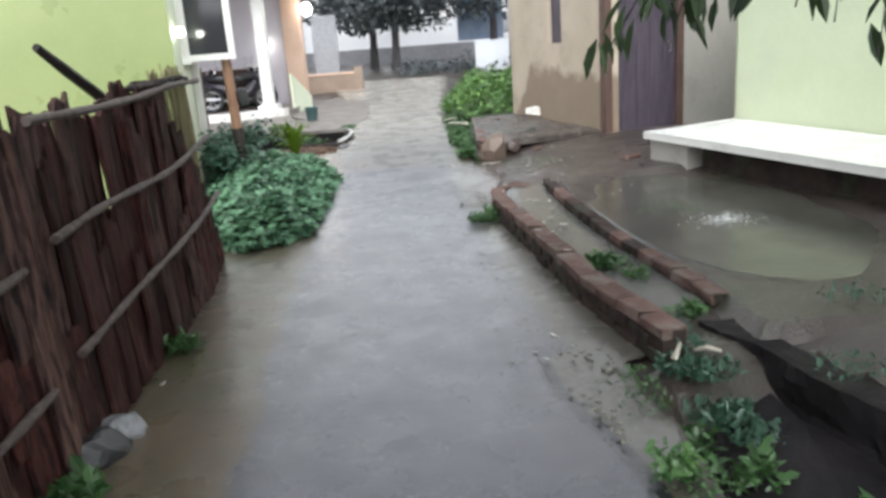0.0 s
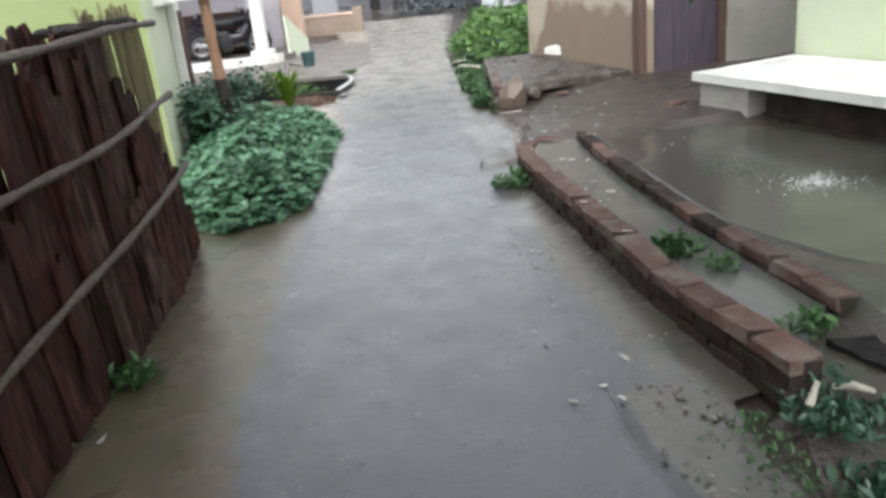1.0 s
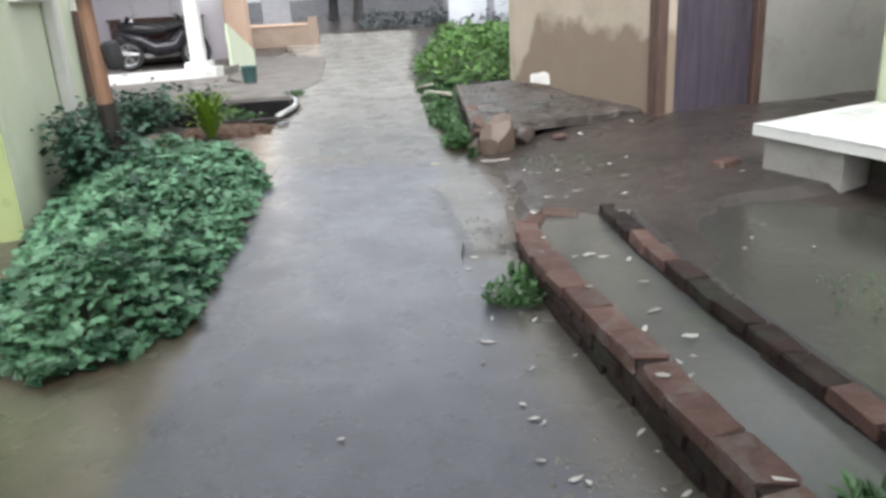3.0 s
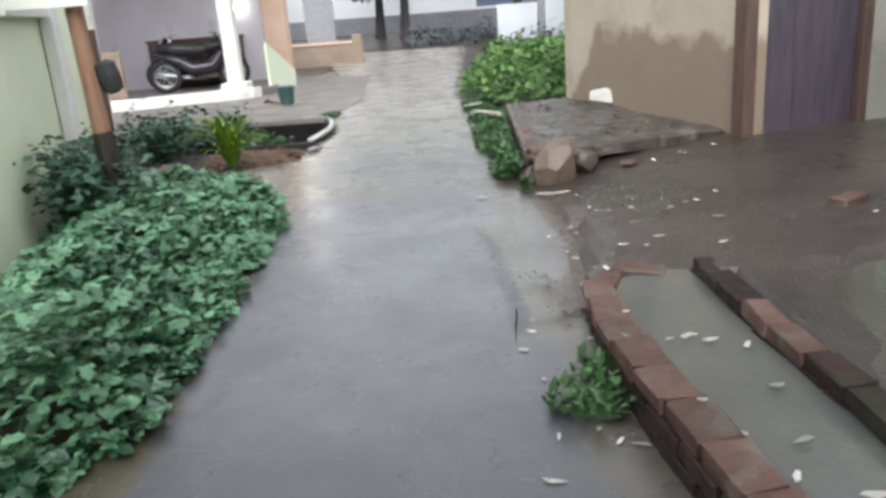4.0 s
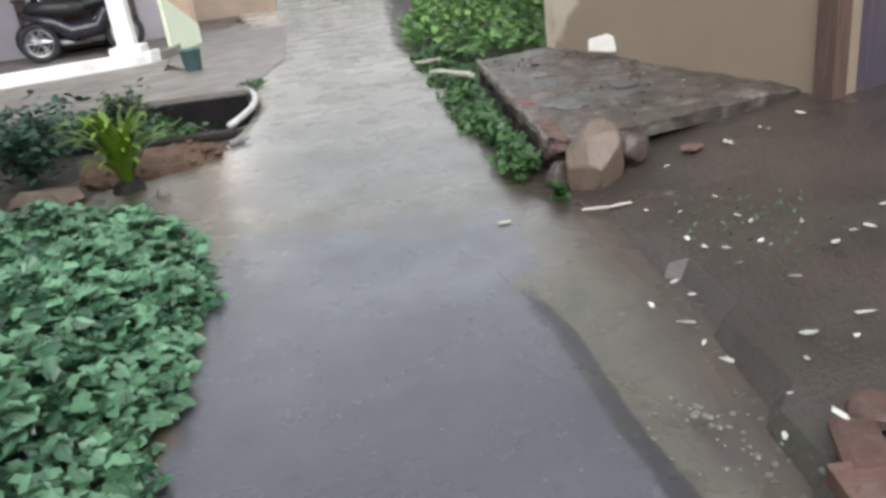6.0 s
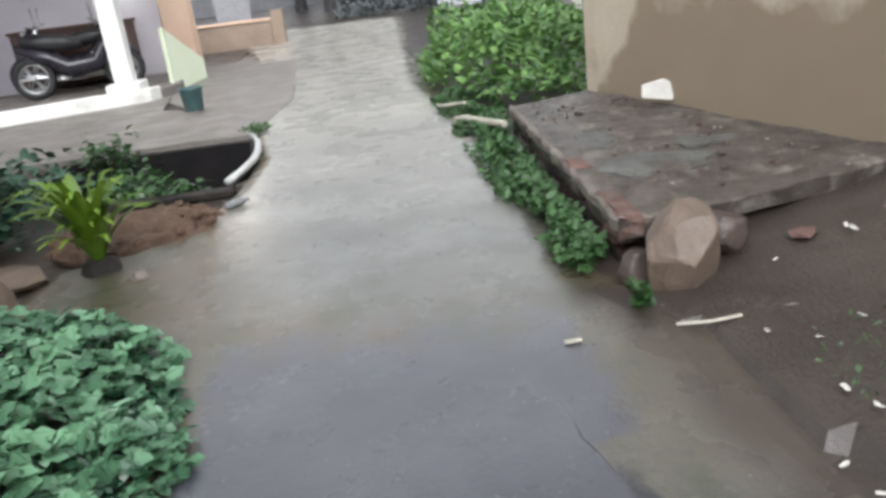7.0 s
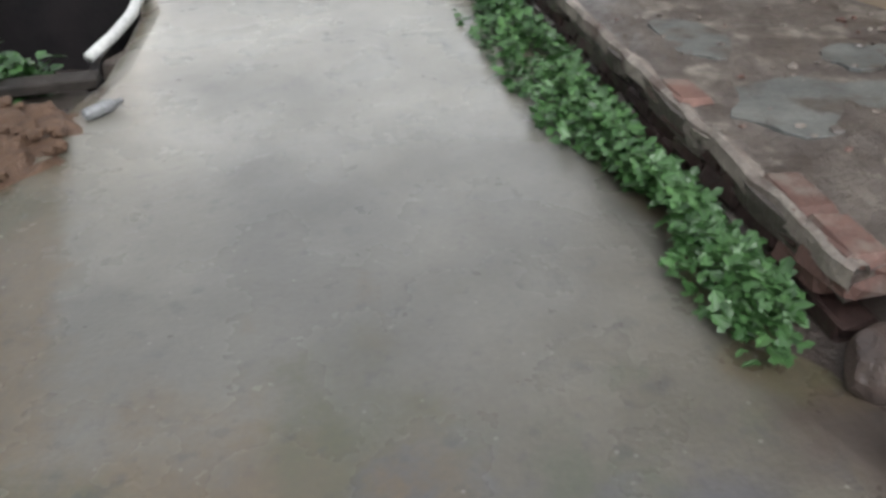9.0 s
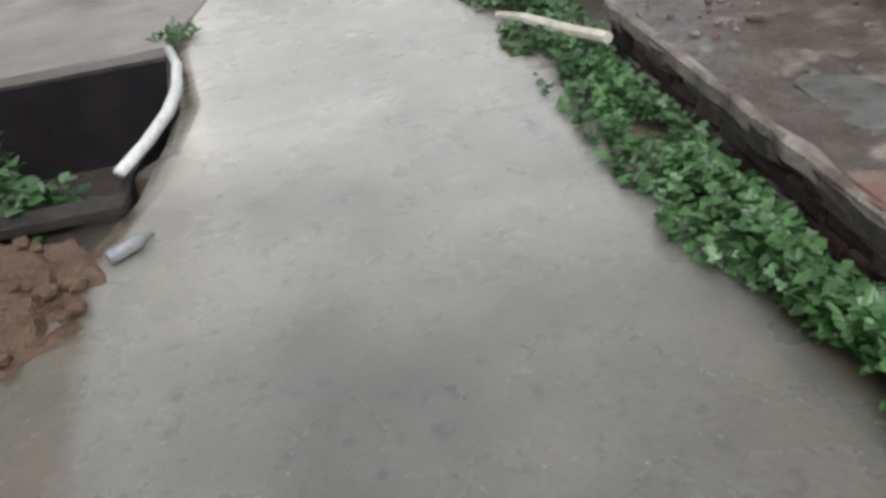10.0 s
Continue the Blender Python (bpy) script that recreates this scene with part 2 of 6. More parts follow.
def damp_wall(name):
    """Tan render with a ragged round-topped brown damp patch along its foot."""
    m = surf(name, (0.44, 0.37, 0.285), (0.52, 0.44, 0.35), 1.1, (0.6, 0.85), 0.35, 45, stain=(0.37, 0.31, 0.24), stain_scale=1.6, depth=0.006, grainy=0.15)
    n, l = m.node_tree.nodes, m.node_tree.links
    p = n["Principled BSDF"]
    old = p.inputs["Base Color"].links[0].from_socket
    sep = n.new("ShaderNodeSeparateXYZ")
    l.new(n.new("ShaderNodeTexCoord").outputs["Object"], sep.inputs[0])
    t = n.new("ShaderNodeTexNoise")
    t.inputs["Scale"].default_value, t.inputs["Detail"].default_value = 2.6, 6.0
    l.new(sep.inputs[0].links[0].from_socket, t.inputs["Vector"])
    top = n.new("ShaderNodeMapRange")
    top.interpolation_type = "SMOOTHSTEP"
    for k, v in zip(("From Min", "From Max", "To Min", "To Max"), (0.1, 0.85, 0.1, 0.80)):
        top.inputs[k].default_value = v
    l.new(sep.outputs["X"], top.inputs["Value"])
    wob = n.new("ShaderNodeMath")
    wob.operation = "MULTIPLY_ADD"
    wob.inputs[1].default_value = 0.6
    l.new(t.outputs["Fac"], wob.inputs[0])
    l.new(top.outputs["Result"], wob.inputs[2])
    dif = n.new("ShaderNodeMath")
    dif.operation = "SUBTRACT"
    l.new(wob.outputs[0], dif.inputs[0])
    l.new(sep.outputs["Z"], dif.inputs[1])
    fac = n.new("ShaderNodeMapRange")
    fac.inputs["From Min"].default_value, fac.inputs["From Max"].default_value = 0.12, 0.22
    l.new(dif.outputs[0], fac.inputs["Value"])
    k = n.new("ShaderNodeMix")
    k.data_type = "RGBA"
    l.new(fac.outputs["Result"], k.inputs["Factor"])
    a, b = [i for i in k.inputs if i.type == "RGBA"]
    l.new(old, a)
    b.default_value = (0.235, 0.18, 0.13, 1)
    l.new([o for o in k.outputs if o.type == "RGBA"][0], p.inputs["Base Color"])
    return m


def glow(name, colour, strength):
    m = bpy.data.materials.new(name)
    m.use_nodes = True
    p = m.node_tree.nodes["Principled BSDF"]
    p.inputs["Base Color"].default_value = (*colour, 1)
    p.inputs["Emission Color"].default_value = (*colour, 1)
    p.inputs["Emission Strength"].default_value = strength
    return m


M_MUD = surf("wet_mud", (0.032, 0.023, 0.019), (0.060, 0.045, 0.037), 1.6, (0.25, 0.5), 0.6, 45, stain=(0.036, 0.045, 0.024), stain_scale=1.1, stain_at=(0.55, 0.72), depth=0.02, spec=0.4, coat=0.35)
M_APRON = surf("apron_concrete", (0.165, 0.147, 0.135), (0.23, 0.207, 0.188), 1.5, (0.4, 0.7), 0.4, 40, stain=(0.2, 0.18, 0.16), stain_scale=2.2)
M_LANE = wet_lane("wet_lane_surface")
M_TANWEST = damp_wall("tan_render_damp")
M_WATER = surf("shallow_water", (0.090, 0.093, 0.087), (0.120, 0.120, 0.111), 1.4, (0.06, 0.22), 0.25, 30, stain=(0.11, 0.13, 0.08), stain_scale=2.0, depth=0.006, grainy=0.15)
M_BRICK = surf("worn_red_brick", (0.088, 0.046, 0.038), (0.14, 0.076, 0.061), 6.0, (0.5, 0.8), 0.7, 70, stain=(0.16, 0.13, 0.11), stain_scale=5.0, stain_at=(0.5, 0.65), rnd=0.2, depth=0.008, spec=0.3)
# Mossy brick whose near-black tone also holds the shade of the west faces.
M_BRICKDARK = surf("shaded_mossy_brick", (0.016, 0.009, 0.008), (0.04, 0.02, 0.017), 6.0, (0.5, 0.8), 0.7, 70, stain=(0.03, 0.03, 0.018), stain_scale=5.0, stain_at=(0.5, 0.65), rnd=0.3, depth=0.008, spec=0.25)
# Dark mossy mortar, also used where recesses and gaps lie in shade.
M_MORTAR = surf("dark_mossy_mortar", (0.02, 0.012, 0.011), (0.045, 0.03, 0.026), 5.0, (0.5, 0.85), 0.8, 50, stain=(0.04, 0.05, 0.025), stain_scale=3.0, depth=0.015, spec=0.2)
M_SLAB = surf("rough_concrete_slab", (0.043, 0.032, 0.027), (0.10, 0.083, 0.072), 4.5, (0.3, 0.7), 0.9, 38, stain=(0.20, 0.175, 0.15), stain_scale=6.5, stain_at=(0.54, 0.66), depth=0.02, spec=0.35, coat=0.25)
M_LIP = surf("pale_mortar_lip", (0.13, 0.105, 0.09), (0.25, 0.215, 0.185), 7.0, (0.5, 0.8), 0.8, 45, stain=(0.09, 0.06, 0.05), stain_scale=5.0, stain_at=(0.5, 0.62), depth=0.012)
M_PUDDLE = surf("muddy_puddle", (0.046, 0.045, 0.037), (0.064, 0.063, 0.050), 1.4, (0.10, 0.26), 0.35, 24, stain=(0.036, 0.036, 0.024), stain_scale=1.6, depth=0.006, grainy=0.1)
M_FOAM = surf("water_spray", (0.75, 0.77, 0.78), (0.85, 0.86, 0.87), 8.0, (0.1, 0.2), 0.0, 40, grainy=0.02)
M_CEMENT = surf("grey_cement", (0.075, 0.080, 0.078), (0.125, 0.128, 0.120), 6.0, (0.35, 0.6), 0.6, 40, stain=(0.06, 0.05, 0.042), stain_scale=7.0, stain_at=(0.5, 0.62), depth=0.01)
M_ROCK = surf("tan_boulder", (0.115, 0.078, 0.058), (0.18, 0.13, 0.098), 6.0, (0.4, 0.7), 0.6, 40, stain=(0.14, 0.09, 0.065), stain_scale=5.0, depth=0.01, coord="obj")
M_DARKROCK = surf("dark_wet_stone", (0.045, 0.03, 0.026), (0.085, 0.06, 0.05), 6.0, (0.3, 0.6), 0.6, 40, depth=0.01, coord="obj")
M_BOARD = surf("old_dark_boards", (0.018, 0.006, 0.006), (0.055, 0.019, 0.016), 3.0, (0.5, 0.8), 0.7, 40, stain=(0.10, 0.048, 0.036), stain_scale=4.0, stain_at=(0.55, 0.70), rnd=0.4, stretch=(6, 6, 1), depth=0.01, spec=0.15)
M_BOARD_RED = surf("red_brown_bark", (0.034, 0.010, 0.009), (0.10, 0.032, 0.026), 5.0, (0.5, 0.8), 0.9, 40, stain=(0.012, 0.006, 0.006), stain_scale=7.0, stain_at=(0.5, 0.62), rnd=0.4, stretch=(4, 4, 1), depth=0.014, spec=0.15)
M_BOARD_WORN = surf("worn_grey_brown_board", (0.06, 0.03, 0.026), (0.17, 0.095, 0.078), 4.0, (0.5, 0.8), 0.8, 40, stain=(0.016, 0.007, 0.007), stain_scale=5.0, stain_at=(0.46, 0.6), rnd=0.4, stretch=(5, 5, 1), depth=0.012, spec=0.15)
M_BOARD_PALE = surf("bamboo_boards", (0.16, 0.142, 0.07), (0.235, 0.21, 0.11), 3.0, (0.5, 0.8), 0.7, 40, stain=(0.09, 0.06, 0.04), stain_scale=3.0, rnd=0.25, stretch=(6, 6, 1), depth=0.01, spec=0.2)
M_POLE = surf("bamboo_rail", (0.06, 0.042, 0.036), (0.12, 0.09, 0.078), 5.0, (0.4, 0.7), 0.5, 40, stretch=(1, 6, 6))
M_GREEN = surf("lime_green_paint", (0.235, 0.285, 0.115), (0.285, 0.33, 0.145), 0.8, (0.22, 0.4), 0.12, 30, stain=(0.24, 0.285, 0.115), stain_scale=0.9, depth=0.004, grainy=0.06)
M_PALEGREEN = surf("pale_green_paint", (0.68, 0.74, 0.54), (0.75, 0.80, 0.63), 0.9, (0.35, 0.55), 0.15, 30, stain=(0.62, 0.68, 0.50), stain_scale=1.4, depth=0.004, grainy=0.06)
M_MINT = surf("mint_house_paint", (0.49, 0.55, 0.375), (0.56, 0.61, 0.43), 0.8, (0.4, 0.6), 0.15, 30, stain=(0.50, 0.54, 0.39), stain_scale=1.2, depth=0.004, grainy=0.06)
M_TAN = surf("tan_render", (0.42, 0.35, 0.27), (0.50, 0.42, 0.33), 1.1, (0.6, 0.85), 0.35, 45, stain=(0.35, 0.29, 0.22), stain_scale=1.6, depth=0.006, grainy=0.15)
M_GREYWALL = surf("grey_render", (0.30, 0.285, 0.26), (0.37, 0.35, 0.32), 1.2, (0.6, 0.85), 0.35, 45, stain=(0.22, 0.20, 0.18), stain_scale=1.1, depth=0.006, grainy=0.15)
M_DOOR = surf("dark_violet_door", (0.05, 0.04, 0.058), (0.085, 0.068, 0.09), 2.0, (0.35, 0.6), 0.3, 30, stretch=(8, 8, 1), depth=0.004, grainy=0.15)
M_JAMB = surf("brown_door_frame", (0.085, 0.045, 0.035), (0.13, 0.075, 0.06), 4.0, (0.4, 0.7), 0.3, 40, stretch=(6, 6, 1))
M_WHITE = surf("white_paint", (0.66, 0.65, 0.62), (0.76, 0.75, 0.72), 2.0, (0.35, 0.6), 0.2, 30, stain=(0.55, 0.53, 0.49), stain_scale=2.4, depth=0.004, grainy=0.06)
M_TILE = surf("white_floor_tile", (0.70, 0.71, 0.68), (0.78, 0.79, 0.76), 1.5, (0.12, 0.3), 0.08, 20, stain=(0.62, 0.62, 0.58), stain_scale=2.0, depth=0.003, rnd=0.03, grainy=0.06)
M_LILAC = surf("lilac_wall", (0.60, 0.56, 0.62), (0.68, 0.64, 0.69), 1.0, (0.5, 0.7), 0.15, 30, grainy=0.06)
M_SALMON = surf("salmon_pillar_paint", (0.55, 0.37, 0.27), (0.63, 0.45, 0.34), 1.4, (0.5, 0.7), 0.2, 30, grainy=0.06)
M_LOWWALL = surf("brown_low_wall", (0.26, 0.19, 0.14), (0.35, 0.26, 0.2), 2.0, (0.5, 0.8), 0.5, 30)
M_BLACK = surf("black_plastic", (0.012, 0.012, 0.014), (0.03, 0.03, 0.033), 5.0, (0.3, 0.55), 0.2, 40, coord="obj")
M_RUBBER = surf("tyre_rubber", (0.015, 0.015, 0.016), (0.028, 0.028, 0.03), 5.0, (0.6, 0.8), 0.2, 60, coord="obj")
M_BIKE = surf("dark_bike_paint", (0.02, 0.018, 0.026), (0.035, 0.03, 0.042), 4.0, (0.12, 0.3), 0.0, 40, coord="obj", grainy=0.15)
M_METAL = surf("dull_metal", (0.42, 0.42, 0.43), (0.55, 0.55, 0.56), 6.0, (0.25, 0.45), 0.1, 60, metal=0.9, coord="obj")
M_BUCKET = surf("teal_plastic", (0.035, 0.085, 0.085), (0.055, 0.115, 0.11), 5.0, (0.35, 0.5), 0.1, 40, coord="obj", grainy=0.15)
M_CHIP = surf("pale_paper_litter", (0.42, 0.40, 0.37), (0.62, 0.60, 0.56), 12.0, (0.4, 0.7), 0.3, 60, coord="obj", rnd=0.45)
M_GRAVEL = surf("wet_gravel", (0.09, 0.084, 0.072), (0.20, 0.187, 0.16), 14.0, (0.3, 0.6), 0.4, 60)
M_SCRAP = surf("white_scrap", (0.465, 0.450, 0.420), (0.540, 0.525, 0.495), 12.0, (0.4, 0.7), 0.3, 60, coord="obj", rnd=0.15, grainy=0.15)
M_BAG = surf("plastic_bag", (0.15, 0.153, 0.16), (0.26, 0.265, 0.275), 10.0, (0.2, 0.4), 0.5, 40, coord="obj")
M_POSTWOOD = surf("brown_post_wood", (0.24, 0.12, 0.07), (0.33, 0.18, 0.11), 4.0, (0.4, 0.7), 0.5, 40, stretch=(6, 6, 1))
M_CHAR = surf("blackened_wood", (0.014, 0.012, 0.011), (0.035, 0.028, 0.024), 6.0, (0.5, 0.8), 0.7, 40, spec=0.2)
M_SOIL = surf("brown_soil", (0.085, 0.047, 0.029), (0.143, 0.085, 0.055), 6.0, (0.5, 0.8), 0.9, 30, stain=(0.09, 0.055, 0.04), stain_scale=6.0, depth=0.03, spec=0.25)
# Near-black colour for pit, bank and ditch faces that lie in deep shade.
M_PIT = surf("deep_shade_black", (0.008, 0.007, 0.008), (0.018, 0.015, 0.016), 3.0, (0.3, 0.7), 0.6, 30, spec=0.1)
M_FARWALL = surf("far_white_wall", (0.82, 0.83, 0.85), (0.88, 0.89, 0.91), 0.4, (0.6, 0.8), 0.0, 10, grainy=0.06)
M_FARGREY = surf("far_grey_wall", (0.24, 0.24, 0.26), (0.32, 0.32, 0.34), 0.5, (0.6, 0.8), 0.1, 10)
M_PANEL = surf("pale_grey_panel", (0.48, 0.50, 0.53), (0.56, 0.58, 0.61), 0.8, (0.5, 0.7), 0.1, 20, grainy=0.06)
M_BARK = surf("dark_bark", (0.03, 0.027, 0.03), (0.06, 0.052, 0.052), 3.0, (0.6, 0.9), 0.7, 20, stretch=(4, 4, 1))
M_BRANCH = surf("pale_dead_branch", (0.40, 0.37, 0.31), (0.52, 0.48, 0.41), 6.0, (0.5, 0.8), 0.5, 40)
M_PIPE = surf("pale_hose_pipe", (0.50, 0.50, 0.49), (0.62, 0.62, 0.60), 5.0, (0.3, 0.5), 0.3, 40)
M_LEAF = leafy("ground_leaf", (0.012, 0.05, 0.024), (0.165, 0.33, 0.19), 0.25)
M_LEAFDARK = leafy("shrub_leaf", (0.016, 0.05, 0.03), (0.06, 0.135, 0.085))
M_LEAFBRIGHT = leafy("fern_leaf", (0.075, 0.15, 0.012), (0.22, 0.33, 0.035))
M_GRASS = leafy("verge_weed", (0.016, 0.05, 0.013), (0.07, 0.155, 0.05))
M_WEEDBRIGHT = leafy("ditch_weed_leaf", (0.03, 0.09, 0.03), (0.15, 0.28, 0.09))
M_HEDGE = leafy("hedge_leaf", (0.03, 0.09, 0.02), (0.17, 0.31, 0.08))
# Grey-blue tone puts the distant rain haze into the leaf colour.
M_TREE = leafy("hazy_tree_leaf", (0.045, 0.054, 0.058), (0.085, 0.10, 0.105), 0.6)
M_MANGO = leafy("mango_leaf", (0.014, 0.03, 0.014), (0.05, 0.085, 0.03), 0.3)
M_BULB = glow("bulb_glow", (1.0, 0.93, 0.84), 9.0)
M_TUBE = glow("tube_glow", (0.95, 1.0, 0.92), 10.0)
M_GLASS = bpy.data.materials.new("window_glass")
M_GLASS.use_nodes = True
_g = M_GLASS.node_tree.nodes["Principled BSDF"]
_g.inputs["Base Color"].default_value = (0.03, 0.03, 0.035, 1)
_g.inputs["Roughness"].default_value = 0.08
_g.inputs["Specular IOR Level"].default_value = 0.6


# ---- plan lines ----
def lerp_table(table, y):
    if y <= table[0][0]:
        return table[0][1]
    for (a, u), (b, v) in zip(table, table[1:]):
        if y <= b:
            return u + (v - u) * (y - a) / (b - a)
    return table[-1][1]


ASPHALT_L = [(-3, -0.62), (2.6, -0.85), (4.2, -0.98), (6.0, -1.06), (8.8, -1.18), (9.6, -1.25)]
ASPHALT_R = [(-3, 1.0), (1.0, 0.85), (2.3, 0.63), (3.0, 0.45), (4.0, 0.32), (5.6, 0.16), (7.0, 0.19), (8.0, 0.13), (8.45, 0.02), (8.75, -0.35), (9.0, -1.18)]
PATH_L = [(8.0, -1.22), (10.4, -1.37), (11.2, -1.53), (12.0, -1.46), (12.8, -1.38), (13.8, -1.56), (16.0, -1.7), (20, -2.2), (26, -3.4)]
PATH_R = [(8.0, 0.44), (9.2, 0.40), (10.5, 0.34), (12.5, 0.36), (14.0, 0.2), (16.0, 0.05), (20, 0.15), (26, 0.3)]
WALL1_L = [(3.1, 0.95), (3.45, 0.875), (4.0, 0.755), (4.4, 0.70), (4.9, 0.63), (5.2, 0.595), (5.55, 0.55), (6.0, 0.485), (6.4, 0.458), (6.7, 0.462), (6.9, 0.475)]
WALL2_L = [(3.55, 1.36), (4.35, 1.22), (5.0, 1.12), (5.3, 1.09), (5.7, 1.05), (6.3, 1.0), (7.2, 0.97)]
LANE_L = [(-3, -1.6), (3, -1.52), (6, -1.85), (9.5, -2.4), (10.6, -2.3), (11.0, -1.75), (11.9, -1.47), (12.8, -1.42), (13.8, -1.62), (16.0, -1.75), (20, -2.3), (27, -3.6)]
LANE_R = [(-3, 0.98), (1.6, 0.90), (2.2, 0.80), (2.6, 0.86), (2.9, 0.80), (3.5, 0.82), (4.2, 0.70), (5.3, 0.57), (6.2, 0.47), (6.8, 0.49), (7.0, 0.62), (8.0, 0.78), (9.0, 0.70), (9.4, 0.52), (9.6, 0.48), (12.5, 0.5), (14.0, 0.45), (16.0, 0.2), (20, 0.3), (27, 0.5)]
EDGE_R = [(-3, 0.9), (1.0, 0.82), (2.3, 0.63), (3.0, 0.45), (4.0, 0.32), (5.6, 0.12), (7.0, 0.19), (8.0, 0.13), (8.45, 0.02), (9.5, 0.0), (30, -0.5)]
PIT = [(-3.3, 13.75), (-1.60, 13.82), (-1.44, 12.85), (-1.53, 12.15), (-1.50, 11.85), (-2.1, 11.80), (-3.3, 12.2)]


def soft(v, a, b):
    t = min(max((v - a) / (b - a), 0.0), 1.0)
    return t * t * (3 - 2 * t)


def in_poly(x, y, poly):
    c = False
    for (x0, y0), (x1, y1) in zip(poly, poly[1:] + poly[:1]):
        if (y0 > y) != (y1 > y) and x < (x1 - x0) * (y - y0) / (y1 - y0) + x0:
            c = not c
    return c


def ground_z(x, y):
    z = 0.0
    if y > 20.5:
        z = 0.035 * (min(y, 34.0) - 20.5)
    if x > 0.45 and y < 20:
        k = min(max((x - 0.45) / 1.75, 0.0), 1.0)
        rise = 0.2 * k
        if y < 9.0:
            bench_z = lerp_table([(0.45, 0.0), (0.62, 0.06), (1.0, 0.11), (1.3, 0.15), (2.2, 0.21)], x)
            f = min(max(9.0 - y, 0.0), 1.0)
            rise = rise * (1 - f) + bench_z * f
        if y < 7.0:
            a, b = lerp_table(WALL1_L, y) + 0.06, lerp_table(WALL2_L, y) + 0.06
            if y > 3.15:
                rise = 0.0 if x < a else (0.09 if x < b else 0.138 + 0.05 * soft(((x - 1.98) / 0.95) ** 2 + ((y - 5.40) / 1.85) ** 2, 0.55, 1.2) + 0.012 * noise.noise(Vector((x * 1.7, y * 1.7, 3))))
            else:
                b = 1.38 + 0.36 * (3.36 - y)
                rise = 0.10 + 0.08 * soft(x, b, b + 0.5) if x > b else (-0.24 + 0.30 * soft(y, 2.55, 3.15) if x > a - 0.12 else 0.0)
        if y > 12.0 and x < 4:
            rise *= max(0.0, 1 - (y - 12.0) / 3)
        z += rise
    if y < 27 and lerp_table(LANE_L, y) + 0.12 < x < min(lerp_table(LANE_R, y), lerp_table(WALL1_L, y) if 3.1 < y < 7.0 else 9.0) - 0.12:
        z -= 0.07
    if in_poly(x, y, PIT):
        z = -0.55
    return z


def axis(fine0, fine1, step, far0, far1):
    vals = list(np.arange(fine0, fine1 + 1e-6, step))
    d, v, lo = step, fine0, []
    while v > far0:
        d *= 1.5
        v -= d
        lo.append(v)
    d, v = step, fine1
    while v < far1:
        d *= 1.5
        v += d
        vals.append(v)
    return lo[::-1] + vals


def sheet(name, xs, ys, fz, mat):
    verts = [(x, y, fz(x, y)) for y in ys for x in xs]
    w = len(xs)
    faces = [(j * w + i, j * w + i + 1, (j + 1) * w + i + 1, (j + 1) * w + i) for j in range(len(ys) - 1) for i in range(w - 1)]
    return raw(name, verts, faces, mat, smooth=False)


def bumpy(x, y):
    return ground_z(x, y) + 0.012 * noise.noise(Vector((x * 2.3, y * 2.3, 0))) + 0.006 * noise.noise(Vector((x * 9, y * 9, 3)))


ground = sheet("ground", axis(-4.0, 4.6, 0.08, -400, 400), axis(-1.0, 15.0, 0.08, -200, 900), bumpy, M_MUD)
tagged(ground, "dark wet muddy earth of a village yard", "ground", kind="structure")


